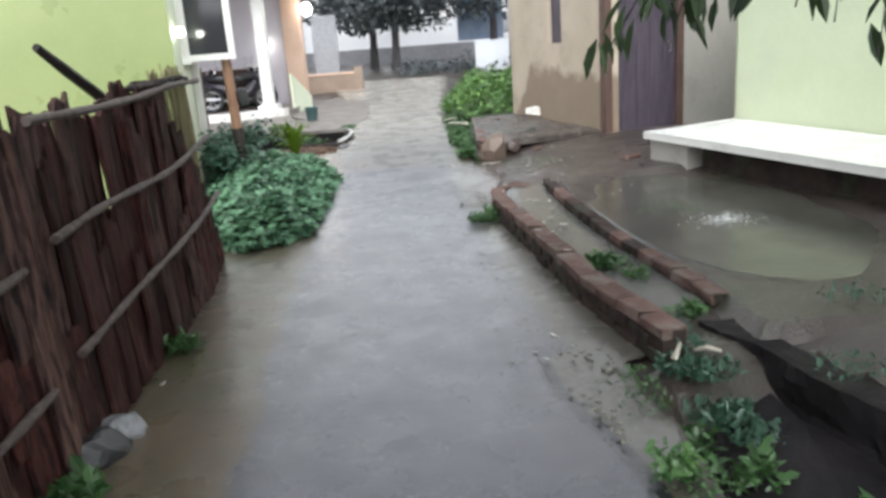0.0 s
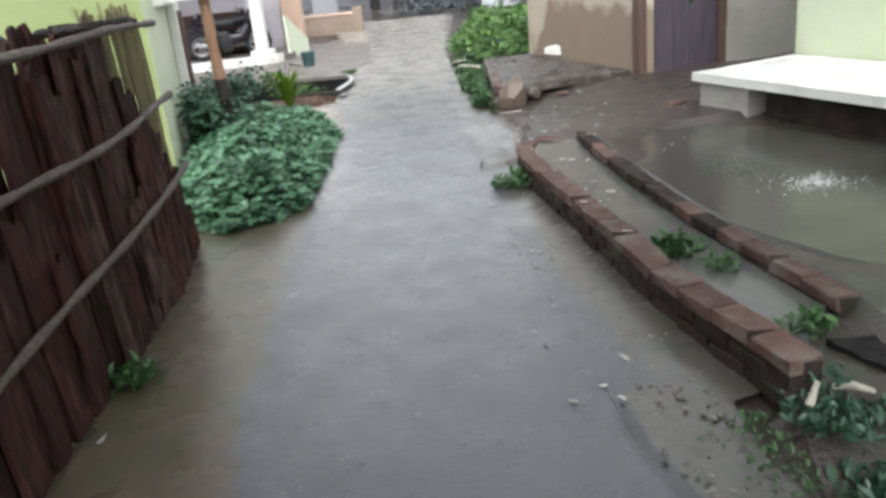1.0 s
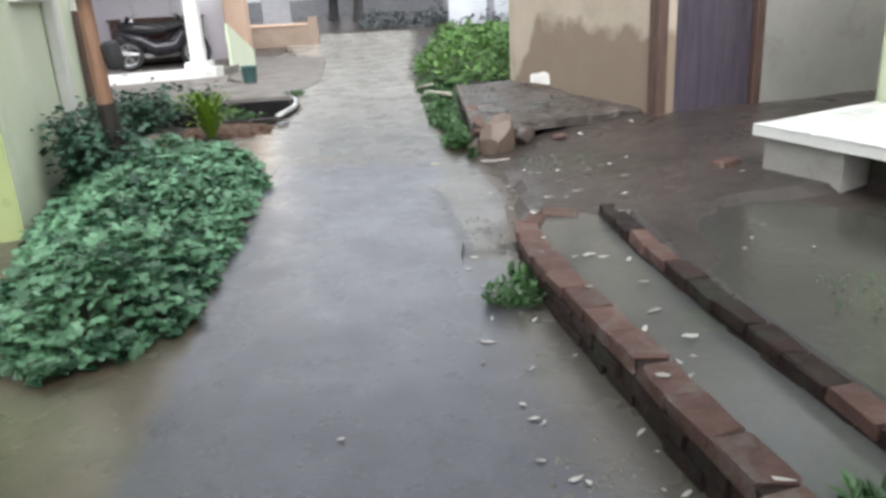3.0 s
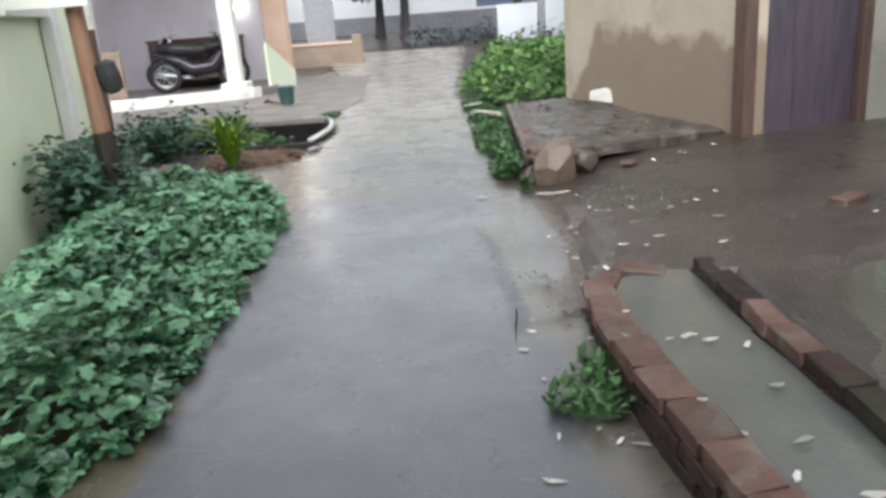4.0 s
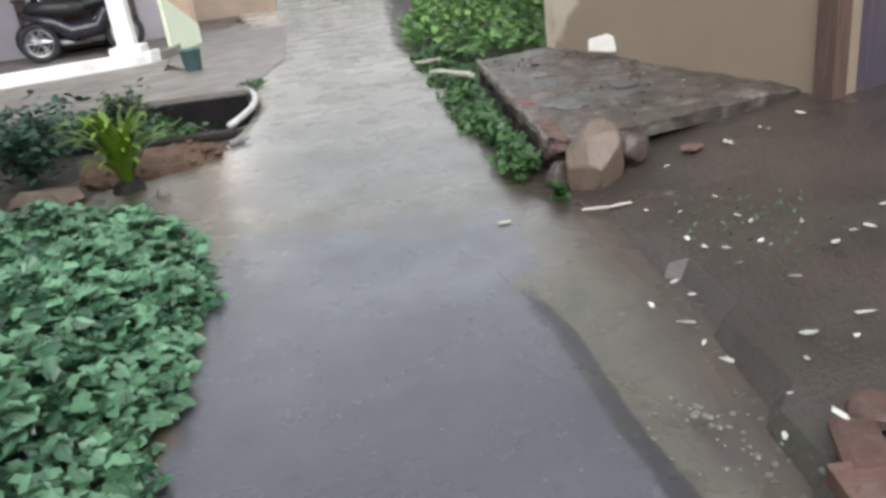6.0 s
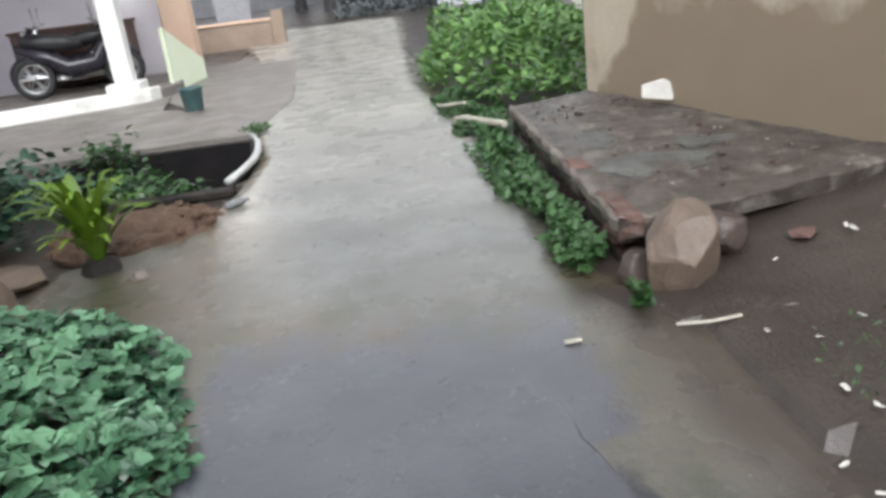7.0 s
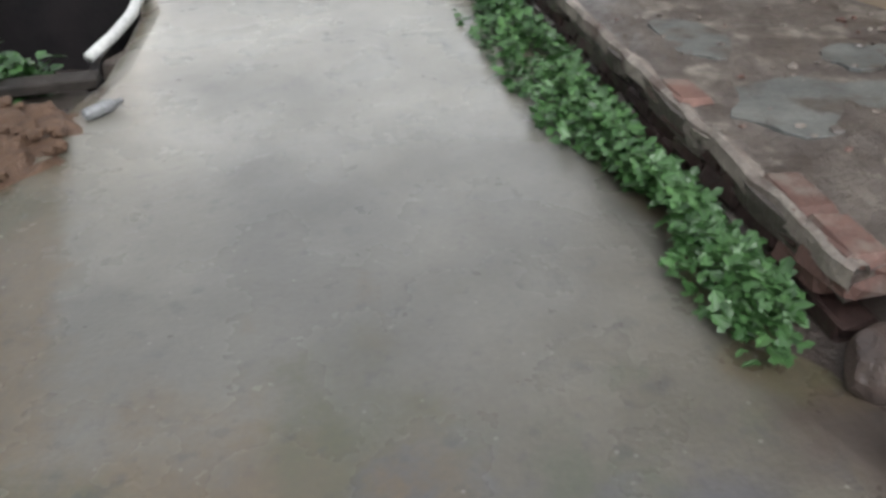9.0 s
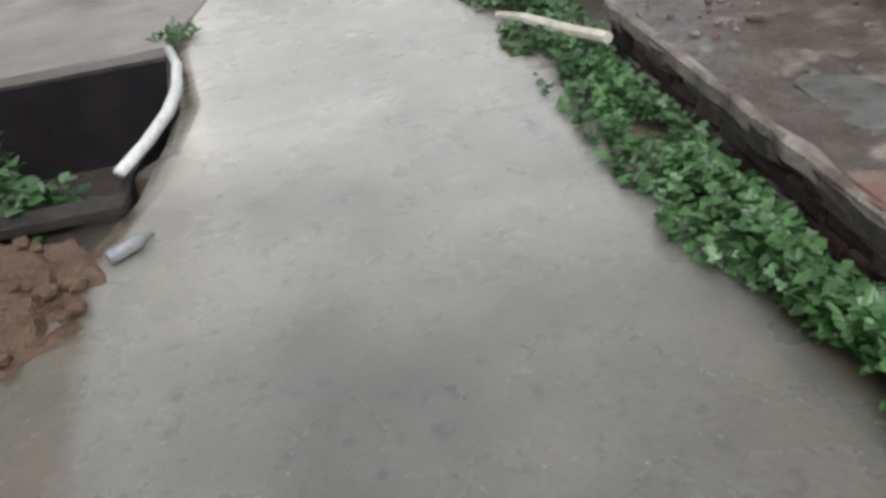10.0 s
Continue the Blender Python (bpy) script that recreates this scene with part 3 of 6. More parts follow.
def build_lane():
    """The lane from fence to kerb as one worn surface, with a raised broken edge where the asphalt ends."""
    ys = list(np.arange(-3, 15.0, 0.05)) + list(np.arange(15.0, 27.0, 0.25))
    na, nb = 40, 16
    verts, faces, wa, wc, ws, wd, wp, wm = [], [], [], [], [], [], [], []
    for y in ys:
        al = lerp_table(ASPHALT_L, y) + 0.04 * noise.noise(Vector((y * 1.9, 0, 1)))
        ar = lerp_table(EDGE_R, y) + 0.02 * noise.noise(Vector((y * 1.9, 0, 5))) + 0.012 * noise.noise(Vector((y * 7, 0, 5)))
        pl, pr = lerp_table(PATH_L, y), lerp_table(PATH_R, y)
        left, right = lerp_table(LANE_L, y), lerp_table(LANE_R, y)
        if 3.2 < y < 6.85:
            right = lerp_table(WALL1_L, y) + 0.03
        step = 0.05 * (soft(y, 6.6, 7.1) * (1 - soft(y, 7.7, 8.6)) + 0.6 * (1 - soft(y, 2.9, 3.5)))
        base = 0.035 * (y - 20.5) if y > 20.5 else 0.0
        cols = [(left + (ar - 0.004 - left) * i / (na - 1), 0) for i in range(na)] + [(ar + 0.004 + (right - ar - 0.004) * (i / (nb - 1)) ** 2.0, 1) for i in range(nb)]
        for i, (x, out) in enumerate(cols):
            z = base + 0.03 + 0.003 * noise.noise(Vector((x * 2.1, y * 2.1, 0))) + 0.0012 * noise.noise(Vector((x * 8, y * 8, 0)))
            if out:
                z -= step * (0.85 - 0.5 * soft(x, ar + 0.08, ar + 0.5))
            z -= 0.03 * (1 - soft(x, left, left + 0.12)) + (0.03 * soft(x, right - 0.25, right) if y > 6.9 else 0.0)
            verts.append((x, y, z))
            wa.append((soft(x, al - 0.08, al + 0.12) if not out else (1 - soft(x, ar, ar + (0.10 if step > 0.005 else 0.35))) * (0.6 if step > 0.005 else 1)) * (1 - soft(y + 0.25 * noise.noise(Vector((x * 2.2, y * 0.7, 8))), 8.8, 9.75)))
            wc.append(soft(x, pl - 0.05, pl + 0.12) * (1 - soft(x, pr - 0.15, pr + 0.10)) * soft(y, 9.0, 10.4))
            ws.append(soft(x, -0.7, -0.2) * (1 - (soft(x, right - 0.4, right - 0.05) if y > 6.9 else 0.0)))
            wm.append(soft(x, right - 0.55, right - 0.12) * soft(y, 6.8, 7.3) * (1 - soft(y, 9.3, 9.6)))
            # Weight of the painted sheen, rising along the lane.
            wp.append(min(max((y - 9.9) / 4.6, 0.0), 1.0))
            wd.append((1.0 - soft(abs(x - ar - 0.022), 0.022, 0.05)) * min(step / 0.03, 1.0))
    w = na + nb
    for j in range(len(ys) - 1):
        for i in range(w - 1):
            faces.append((j * w + i, j * w + i + 1, (j + 1) * w + i + 1, (j + 1) * w + i))
    ob = raw("lane", verts, faces, M_LANE)
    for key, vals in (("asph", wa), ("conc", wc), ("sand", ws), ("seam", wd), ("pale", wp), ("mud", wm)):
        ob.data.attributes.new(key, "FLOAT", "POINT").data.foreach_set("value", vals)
    return ob


tagged(build_lane(), "wet village lane of dark asphalt and pale concrete", "lane", kind="structure")

# concrete apron before the far porch, its lip over the pit
tagged(part("apron", prism([(-6.5, 13.55), (-2.3, 13.80), (-1.62, 13.85), (-1.68, 14.6), (-2.1, 15.4), (-3.0, 16.2), (-3.2, 17.6), (-6.5, 16.8)], -0.06, 0.07, 0.012), M_APRON), "pale concrete apron in front of a porch", "apron", kind="structure")
tagged(part("lane_shoulder", prism([(-2.2, 15.3), (-1.6, 14.2), (-1.4, 16), (-1.8, 22), (-3.6, 23.5), (-3.3, 17.4)], -0.05, 0.046, 0.01), M_APRON), "worn concrete shoulder of the lane", "pavement", kind="structure")
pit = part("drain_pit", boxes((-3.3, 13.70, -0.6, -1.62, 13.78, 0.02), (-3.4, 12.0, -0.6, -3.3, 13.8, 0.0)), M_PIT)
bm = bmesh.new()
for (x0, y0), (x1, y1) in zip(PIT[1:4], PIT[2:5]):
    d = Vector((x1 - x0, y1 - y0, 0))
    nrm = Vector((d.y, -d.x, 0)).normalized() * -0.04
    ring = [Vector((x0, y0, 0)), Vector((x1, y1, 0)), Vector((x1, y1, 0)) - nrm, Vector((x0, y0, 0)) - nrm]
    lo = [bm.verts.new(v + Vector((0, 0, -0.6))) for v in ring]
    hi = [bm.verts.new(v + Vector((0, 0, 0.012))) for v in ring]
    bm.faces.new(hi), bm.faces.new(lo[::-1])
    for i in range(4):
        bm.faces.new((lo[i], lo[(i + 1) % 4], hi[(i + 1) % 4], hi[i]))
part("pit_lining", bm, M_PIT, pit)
tagged(pit, "open black drain pit beside the lane", "drain", kind="structure")


# ---- walls of the houses ----
def wall_run(name, a, b, z0, z1, thick, mat, label, holes=()):
    """A wall along the plan line a to b, its face on that line, thickness to the left of it; holes: (from, to, low, high) along it."""
    d = Vector((b[0] - a[0], b[1] - a[1], 0))
    length = d.length
    m = Matrix.Translation((a[0], a[1], 0)) @ Matrix.Rotation(math.atan2(d.y, d.x), 4, "Z")
    us = sorted({0.0, length, *[h[0] for h in holes], *[h[1] for h in holes]})
    bm = bmesh.new()
    for u, v in zip(us, us[1:]):
        gaps = [h for h in holes if h[0] <= u + 1e-6 and h[1] >= v - 1e-6]
        if not gaps:
            box(bm, u, 0, z0, v, thick, z1)
        for h in gaps:
            if h[2] > z0 + 0.01:
                box(bm, u, 0, z0, v, thick, h[2])
            if h[3] < z1 - 0.01:
                box(bm, u, 0, h[3], v, thick, z1)
    ob = part(name, bm, mat)
    ob.matrix_basis = m
    return tagged(ob, label, "wall", kind="structure")


# lime green house behind the fence
A, B, C = (-2.52, 7.75), (-3.02, 9.85), (-3.62, 12.0)
wall_run("wall_green_south", (-9.0, 5.95), A, -0.1, 3.2, 0.18, M_GREEN, "lime green painted house wall behind the fence")
wall_run("wall_green_east", A, B, -0.1, 3.2, 0.18, M_PALEGREEN, "pale green painted house wall beside the planted bed", [(1.0, 1.98, 1.49, 2.56)])
wall_run("wall_green_corner", B, C, -0.1, 3.2, 0.18, M_PALEGREEN, "pale green wall at the house corner")
wall_run("wall_green_north", C, (-9, 10.5), -0.1, 3.2, 0.18, M_PALEGREEN, "pale green back wall of the house")
UV = Vector((C[0] - B[0], C[1] - B[1], 0)).normalized()
ANG = math.degrees(math.atan2(UV.y, UV.x))
pil = part("trim_pilaster", boxes((-0.10, -0.10, -0.05, 0.12, -0.002, 3.2), bevel=0.01), M_WHITE)
pil.matrix_basis = pose(B[0], B[1], 0, 0, 0, ANG)
tagged(pil, "cream corner pilaster of the green house", "pilaster", kind="structure")
win = empty("window_1", A[0], A[1], 0, math.degrees(math.atan2(B[1] - A[1], B[0] - A[0])))
tagged(win, "open casement window with white wooden frame", "window", kind="structure")
part("window_frame", boxes((1.0, -0.03, 2.48, 1.98, 0.06, 2.56), (1.0, -0.03, 1.49, 1.06, 0.06, 2.48), (1.92, -0.03, 1.49, 1.98, 0.06, 2.48)), M_WHITE, win)
part("window_sill", boxes((0.95, -0.10, 1.43, 2.03, 0.06, 1.49), bevel=0.006), M_WHITE, win)
part("pane", boxes((1.06, 0.02, 1.49, 1.92, 0.03, 2.48)), M_GLASS, win)
leaf = empty("casement", 0.97, 0.02, 0)
leaf.parent = win
leaf.matrix_basis = pose(1.0, -0.03, 0, 0, 0, -96)
part("casement_frame", boxes((0.0, -0.02, 1.46, 0.55, 0.02, 1.53), (0.0, -0.02, 2.44, 0.55, 0.02, 2.51), (0.0, -0.02, 1.53, 0.06, 0.02, 2.44), (0.48, -0.02, 1.53, 0.55, 0.02, 2.44)), M_WHITE, leaf)
part("casement_pane", boxes((0.06, -0.006, 1.53, 0.48, 0.006, 2.44)), M_GLASS, leaf)
strip_board = part("trim_corner_board", boxes((1.98, -0.06, 0.0, 2.2, -0.002, 3.1), bevel=0.006), M_WHITE)
strip_board.matrix_basis = pose(B[0], B[1], 0, 0, 0, ANG)
tagged(strip_board, "white corner board of the green house", "trim", kind="structure")
pipe = part("downpipe", tube(bmesh.new(), [(1.82, -0.06, 0.0), (1.82, -0.06, 1.34)], 0.04, 8), M_JAMB)
pipe.matrix_basis = pose(B[0], B[1], 0, 0, 0, ANG)
tagged(pipe, "brown downpipe against the pale green wall", "pipe")

# tan house on the other side
J, H = (2.19, 9.76), (1.31, 12.9)
E2 = (3.20, 10.05)
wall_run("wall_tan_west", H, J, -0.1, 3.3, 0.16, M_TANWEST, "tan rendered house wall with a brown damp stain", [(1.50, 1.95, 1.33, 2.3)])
wall_run("wall_tan_north", (6.0, 14.2), H, -0.1, 3.3, 0.16, M_TAN, "tan rendered back wall of the house")
wall_run("wall_tan_south", J, (7.0, 11.1), -0.1, 3.3, 0.16, M_GREYWALL, "grey rendered wall with a damp foot", [(0.0, 1.06, -0.1, 2.3)])
WV = Vector((J[0] - H[0], J[1] - H[1], 0))
WANG = math.degrees(math.atan2(WV.y, WV.x))
vent = part("vent_slit_backing", boxes((1.48, 0.06, 1.30, 1.97, 0.10, 2.32)), M_DOOR)
vent.matrix_basis = pose(H[0], H[1], 0, 0, 0, WANG)
tagged(vent, "dark narrow window slit in the tan wall", "vent", kind="structure")
# dark door leaf in its brown frame
DANG = math.degrees(math.atan2(E2[1] - J[1], E2[0] - J[0]))
door = empty("door_1", J[0], J[1], 0.15, DANG)
tagged(door, "closed dark violet plank door in a brown frame", "door", kind="structure")
part("door_frame", boxes((-0.04, -0.03, 0.0, 0.06, 0.12, 2.2), (1.0, -0.03, 0.0, 1.09, 0.12, 2.2), (0.06, -0.03, 2.1, 1.0, 0.12, 2.2), bevel=0.006), M_JAMB, door)
for i in range(5):
    part("plank", boxes((0.065 + i * 0.187, 0.03, 0.03, 0.065 + i * 0.187 + 0.183, 0.065, 2.095), bevel=0.004), M_DOOR, door)
part("door_handle", tube(bmesh.new(), [(0.90, 0.03, 1.0), (0.90, -0.02, 1.0), (0.90, -0.02, 1.12), (0.90, 0.03, 1.12)], 0.008, 6), M_METAL, door)

# mint house with its tiled porch ledge
G0 = (3.20, 8.18)
G1 = (5.6, 0.6)
wall_run("wall_mint_west", G0, G1, -0.1, 3.2, 0.16, M_MINT, "pale mint painted house wall above a tiled porch")
wall_run("wall_mint_north", (8.0, 9.7), G0, -0.1, 3.2, 0.16, M_MINT, "pale mint painted end wall of the house")
P = [(2.05, 7.60), (2.97, 4.95), (4.3, 1.1), (5.5, 1.0), G0]
tagged(part("porch_base", prism([(2.13, 7.55), (2.32, 7.0), (3.5, 7.3), (3.18, 8.10)], -0.1, 0.41, 0.0), M_GREYWALL), "grey rendered block under the tiled porch", "porch base", kind="structure")
# The dark tone holds both moss and the shade of the porch recess.
tagged(part("porch_foundation", prism([(2.46, 6.98), (3.2, 4.9), (4.5, 1.2), (5.4, 1.15), (3.48, 7.28)], -0.1, 0.41, 0.0), M_MORTAR), "mossy foundation under the tiled porch, darkened for its recess", "porch base", kind="structure")
porch = part("porch_floor", prism([(2.07, 7.60), (2.99, 4.95), (4.32, 1.1), (5.45, 1.0), (3.19, 8.16)], 0.41, 0.474), M_WHITE)
tagged(porch, "white tiled porch ledge of the mint house", "porch floor", kind="structure")
step = Vector((0.3277, -0.9448, 0))
side = Vector((0.9448, 0.3277, 0))
tile_me = None
for i in range(14):
    for j in range(3):
        o = Vector((2.06, 7.60, 0.474)) + step * (i * 0.46 + 0.01) + side * (j * 0.37 + 0.005)
        if tile_me is None:
            t = part("tile", boxes((0, 0, 0, 0.45, 0.36, 0.009), bevel=0.002), M_TILE, porch)
            tile_me = t.data
        else:
            t = new("tile", tile_me)
            t.parent = porch
        t.matrix_basis = Matrix(((step.x, side.x, 0, o.x), (step.y, side.y, 0, o.y), (0, 0, 1, o.z), (0, 0, 0, 1)))
# ---- brick kerb walls and concrete slab ----
def brick_kerb(name, line, y0, y1, width, tops, courses, label, seed, mossy=0.0):
    """Courses of worn bricks on a mortar core; tops: the height along the wall."""
    rnd = random.Random(seed)
    root = empty(name)
    tagged(root, label, "brick wall", kind="structure")
    ys = np.arange(y0, y1, 0.1)
    poly = [(lerp_table(line, y) + 0.012, y) for y in ys] + [(lerp_table(line, y) + width - 0.012, y) for y in ys[::-1]]
    heights = [lerp_table(tops, y) - 0.010 for _, y in poly]
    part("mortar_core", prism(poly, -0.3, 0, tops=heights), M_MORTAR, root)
    meshes, darks = [], []
    for k in range(10):
        bm = bmesh.new()
        box(bm, -width / 2, -0.111, 0, width / 2, 0.111, 0.058, bevel=0.006)
        chip_at = Vector((rnd.choice((-1, 1)) * width / 2, rnd.choice((-1, 1)) * 0.111, 0.058))
        for v in bm.verts:
            if (v.co - chip_at).length < 0.03:
                v.co = v.co.lerp(Vector((0, 0, 0.02)), rnd.uniform(0.05, 0.14))
            v.co += Vector((rnd.uniform(-1, 1), rnd.uniform(-1, 1), rnd.uniform(-1, 1))) * 0.005
        me = bpy.data.meshes.new("brick")
        bm.to_mesh(me)
        bm.free()
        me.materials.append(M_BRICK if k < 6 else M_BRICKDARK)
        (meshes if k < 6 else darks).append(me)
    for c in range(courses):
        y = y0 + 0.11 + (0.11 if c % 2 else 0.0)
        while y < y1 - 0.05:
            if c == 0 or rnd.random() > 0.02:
                # Lower courses take the near-black brick, so the face's shade is in the colour.
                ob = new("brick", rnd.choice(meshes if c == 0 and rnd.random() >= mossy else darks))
                ob.parent = root
                x = lerp_table(line, y) + width / 2
                slope = math.degrees(math.atan2(lerp_table(line, y + 0.1) - lerp_table(line, y - 0.1), 0.2))
                ob.matrix_basis = pose(x + rnd.uniform(-0.006, 0.006), y, lerp_table(tops, y) - 0.058 - c * 0.062 + rnd.uniform(-0.006, 0.004), rnd.uniform(-1.5, 1.5), rnd.uniform(-3, 3), -slope + rnd.uniform(-2.5, 2.5))
            y += 0.228
    return root


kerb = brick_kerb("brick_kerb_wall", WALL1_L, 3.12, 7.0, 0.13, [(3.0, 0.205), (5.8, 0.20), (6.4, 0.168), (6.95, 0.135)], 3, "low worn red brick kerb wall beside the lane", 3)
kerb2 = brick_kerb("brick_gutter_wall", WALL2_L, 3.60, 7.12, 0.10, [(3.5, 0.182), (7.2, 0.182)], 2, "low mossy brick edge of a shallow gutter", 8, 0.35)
water_poly = [(lerp_table(WALL1_L, y) + 0.10, y) for y in np.arange(3.2, 6.9, 0.2)] + [(0.62, 7.05), (0.85, 7.15)] + [(lerp_table(WALL2_L, y) + 0.03, y) for y in np.arange(7.1, 3.5, -0.2)]
tagged(part("gutter_water", prism(water_poly, 0.02, 0.112), M_WATER), "shallow grey rainwater in the brick gutter", "water", kind="structure")
# earth bank that carries the yard near the walk's start
def rough_bank(line, low, high, thick):
    """A ragged earth bank along a plan line (y, x): a lumpy face, a broken upper edge and a top that runs into the yard."""
    ys = np.arange(line[0][0], line[-1][0], 0.05)
    bm = bmesh.new()
    rows = []
    for y in ys:
        x = lerp_table(line, y)
        top = high + 0.025 * noise.noise(Vector((0, y * 4, 1))) + 0.012 * noise.noise(Vector((0, y * 13, 2)))
        row = []
        for k in range(9):
            t = k / 8
            bulge = 0.05 * noise.noise(Vector((t * 2.5, y * 4, 5))) + 0.025 * noise.noise(Vector((t * 6, y * 11, 9)))
            row.append(bm.verts.new((x + bulge + 0.05 * t, y, low + (top - low) * t)))
        for k in range(1, 5):
            row.append(bm.verts.new((x + 0.05 + thick * k / 4, y, top + 0.012 * noise.noise(Vector((k, y * 6, 4))) - (0.05 if k == 4 else 0))))
        rows.append(row)
    for a, b in zip(rows, rows[1:]):
        for k in range(len(a) - 1):
            bm.faces.new((a[k], a[k + 1], b[k + 1], b[k]))
    return bm


# Near-black stands for the bank's deep shade and dark moss.
tagged(part("earth_bank", rough_bank([(-0.5, 2.60), (2.08, 1.63), (2.65, 1.44), (2.98, 1.34), (3.45, 1.17)], -0.35, 0.112, 0.2), M_PIT), "earth bank at the yard edge, near-black for deep shade and moss", "earth bank", kind="structure")

# Added near-black sheet that gives the ditch floor its shade.
shade_sheet = prism([(0.97, 3.22), (1.24, 3.34), (1.42, 2.75), (1.72, 1.95), (2.45, 0.1), (1.04, 0.1), (0.96, 1.8), (0.93, 2.65)], -0.4, 0, tops=[0.04, 0.05, -0.08, -0.10, -0.10, -0.23, -0.23, -0.20])
tagged(part("ditch_silt", shade_sheet, M_PIT), "near-black sheet for the shade in the ditch", "mud", kind="structure")


def pool(rim, centre, level, edge):
    """A sheet of standing water whose rim dips under the ground."""
    bm = bmesh.new()
    c = bm.verts.new((*centre, level))
    rings = []
    for k, z in ((0.45, level), (0.93, level), (1.0, edge)):
        rings.append([bm.verts.new((centre[0] + (x - centre[0]) * k, centre[1] + (y - centre[1]) * k, z)) for x, y in rim])
    n = len(rim)
    for i in range(n):
        bm.faces.new((c, rings[0][i], rings[0][(i + 1) % n]))
        for a, b in zip(rings, rings[1:]):
            bm.faces.new((a[i], b[i], b[(i + 1) % n], a[(i + 1) % n]))
    return bm


# rainwater standing on the yard, its shore ragged
shore = []
for k in range(64):
    a = k * math.tau / 64
    q = Vector((1.98 + 0.98 * math.cos(a) - 0.42 * math.sin(a), 5.40 + 1.95 * math.sin(a), 0))
    w = 1 + 0.13 * noise.noise(Vector((math.cos(a) * 2, math.sin(a) * 2, 3))) + 0.06 * noise.noise(Vector((math.cos(a) * 6, math.sin(a) * 6, 5)))
    c = Vector((1.98, 5.35, 0))
    q = c + (q - c) * w
    q.x = max(q.x, lerp_table(WALL2_L, q.y) + 0.10)
    shore.append((q.x, q.y))
tagged(part("yard_puddle", pool(shore, (1.98, 5.35), 0.153, 0.10), M_PUDDLE), "shallow grey-green rain puddle on the yard", "puddle", kind="structure")
# water falling from the roof edge breaks up where it hits the puddle
splash = empty("water_splash", 2.0, 5.14, 0.156)
tagged(splash, "white splash of roof water in the puddle", "splash")
rnd = random.Random(17)
bm = bmesh.new()
for k in range(420):
    a, r = rnd.uniform(0, math.tau), abs(rnd.gauss(0, 0.10))
    rr = rnd.uniform(0.0015, 0.0045)
    bmesh.ops.create_icosphere(bm, subdivisions=1, radius=rr, matrix=Matrix.Translation((r * math.cos(a) * 1.4, r * math.sin(a), max(rnd.gauss(0, 0.03), 0) * max(0.0, 1 - r / 0.16) + 0.002)))
tagged(part("spray", bm, M_FOAM, splash, smooth=True), kind="stuff")

slab_root = empty("concrete_slab")
tagged(slab_root, "broken concrete slab with brick edge at the house foot", "slab", kind="structure")
bm = bmesh.new()
NU, NV = 36, 60
c00, c10, c01, c11 = Vector((0.51, 9.62, 0)), Vector((2.13, 9.98, 0)), Vector((0.59, 12.55, 0)), Vector((1.30, 12.88, 0))
rows = []
for j in range(NV + 1):
    row = []
    for i in range(NU + 1):
        u, v = i / NU, j / NV
        q = c00.lerp(c10, u).lerp(c01.lerp(c11, u), v)
        if i == 0 or j == 0:
            q += Vector((0.03 * noise.noise(q * 5), 0.03 * noise.noise(q * 5 + Vector((9, 0, 0))), 0))
        lump = 0.016 * noise.noise(q * 3.5) + 0.010 * noise.noise(q * 11) + 0.006 * max(noise.noise(q * 25), 0)
        q.z = 0.222 + lump - (0.012 if i == 0 or j == 0 else 0)
        row.append(bm.verts.new(q))
    rows.append(row)
for j in range(NV):
    for i in range(NU):
        bm.faces.new((rows[j][i], rows[j][i + 1], rows[j + 1][i + 1], rows[j + 1][i]))
rim = [rows[0][i] for i in range(NU + 1)] + [rows[j][NU] for j in range(1, NV + 1)] + [rows[NV][i] for i in range(NU - 1, -1, -1)] + [rows[j][0] for j in range(NV - 1, 0, -1)]
low = [bm.verts.new((v.co.x + 0.01, v.co.y + 0.012, 0.13)) for v in rim]
for k in range(len(rim)):
    bm.faces.new((rim[k], low[k], low[(k + 1) % len(rim)], rim[(k + 1) % len(rim)]))
part("slab_top", bm, M_SLAB, slab_root)
# Footing coloured dark to stand for the shade in the gap below the slab.
part("slab_footing", prism([(0.56, 9.74), (0.60, 12.5), (1.3, 12.8), (1.95, 10.2), (1.4, 10.1)], -0.05, 0.135), M_MORTAR, slab_root, "dark footing for the shaded gap under the slab")
rnd = random.Random(11)
edge_me = []
for k in range(5):
    bm = bmesh.new()
    box(bm, -0.055, -0.1, -0.03, 0.055, 0.1, 0.03, bevel=0.012)
    for v in bm.verts:
        v.co += Vector((rnd.uniform(-1, 1), rnd.uniform(-1, 1), rnd.uniform(-1, 1))) * 0.009
    me = bpy.data.meshes.new("brick")
    bm.to_mesh(me)
    bm.free()
    me.materials.append((M_BRICK, M_BRICKDARK, M_BRICKDARK, M_SLAB, M_SLAB)[k])
    edge_me.append(me)
for c, z in enumerate((0.165, 0.102, 0.038)):
    y = 9.72 + (0.1 if c % 2 else 0.0)
    while y < 12.5:
        # Most bricks of this face come from the shaded dark ones.
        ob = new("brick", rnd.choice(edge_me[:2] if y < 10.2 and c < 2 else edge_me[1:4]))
        ob.parent = slab_root
        ob.matrix_basis = pose(0.572 + 0.026 * (y - 9.6) + rnd.uniform(-0.008, 0.008), y, z, rnd.uniform(-2, 2), rnd.uniform(-3, 3), rnd.uniform(-3, 3))
        y += 0.207
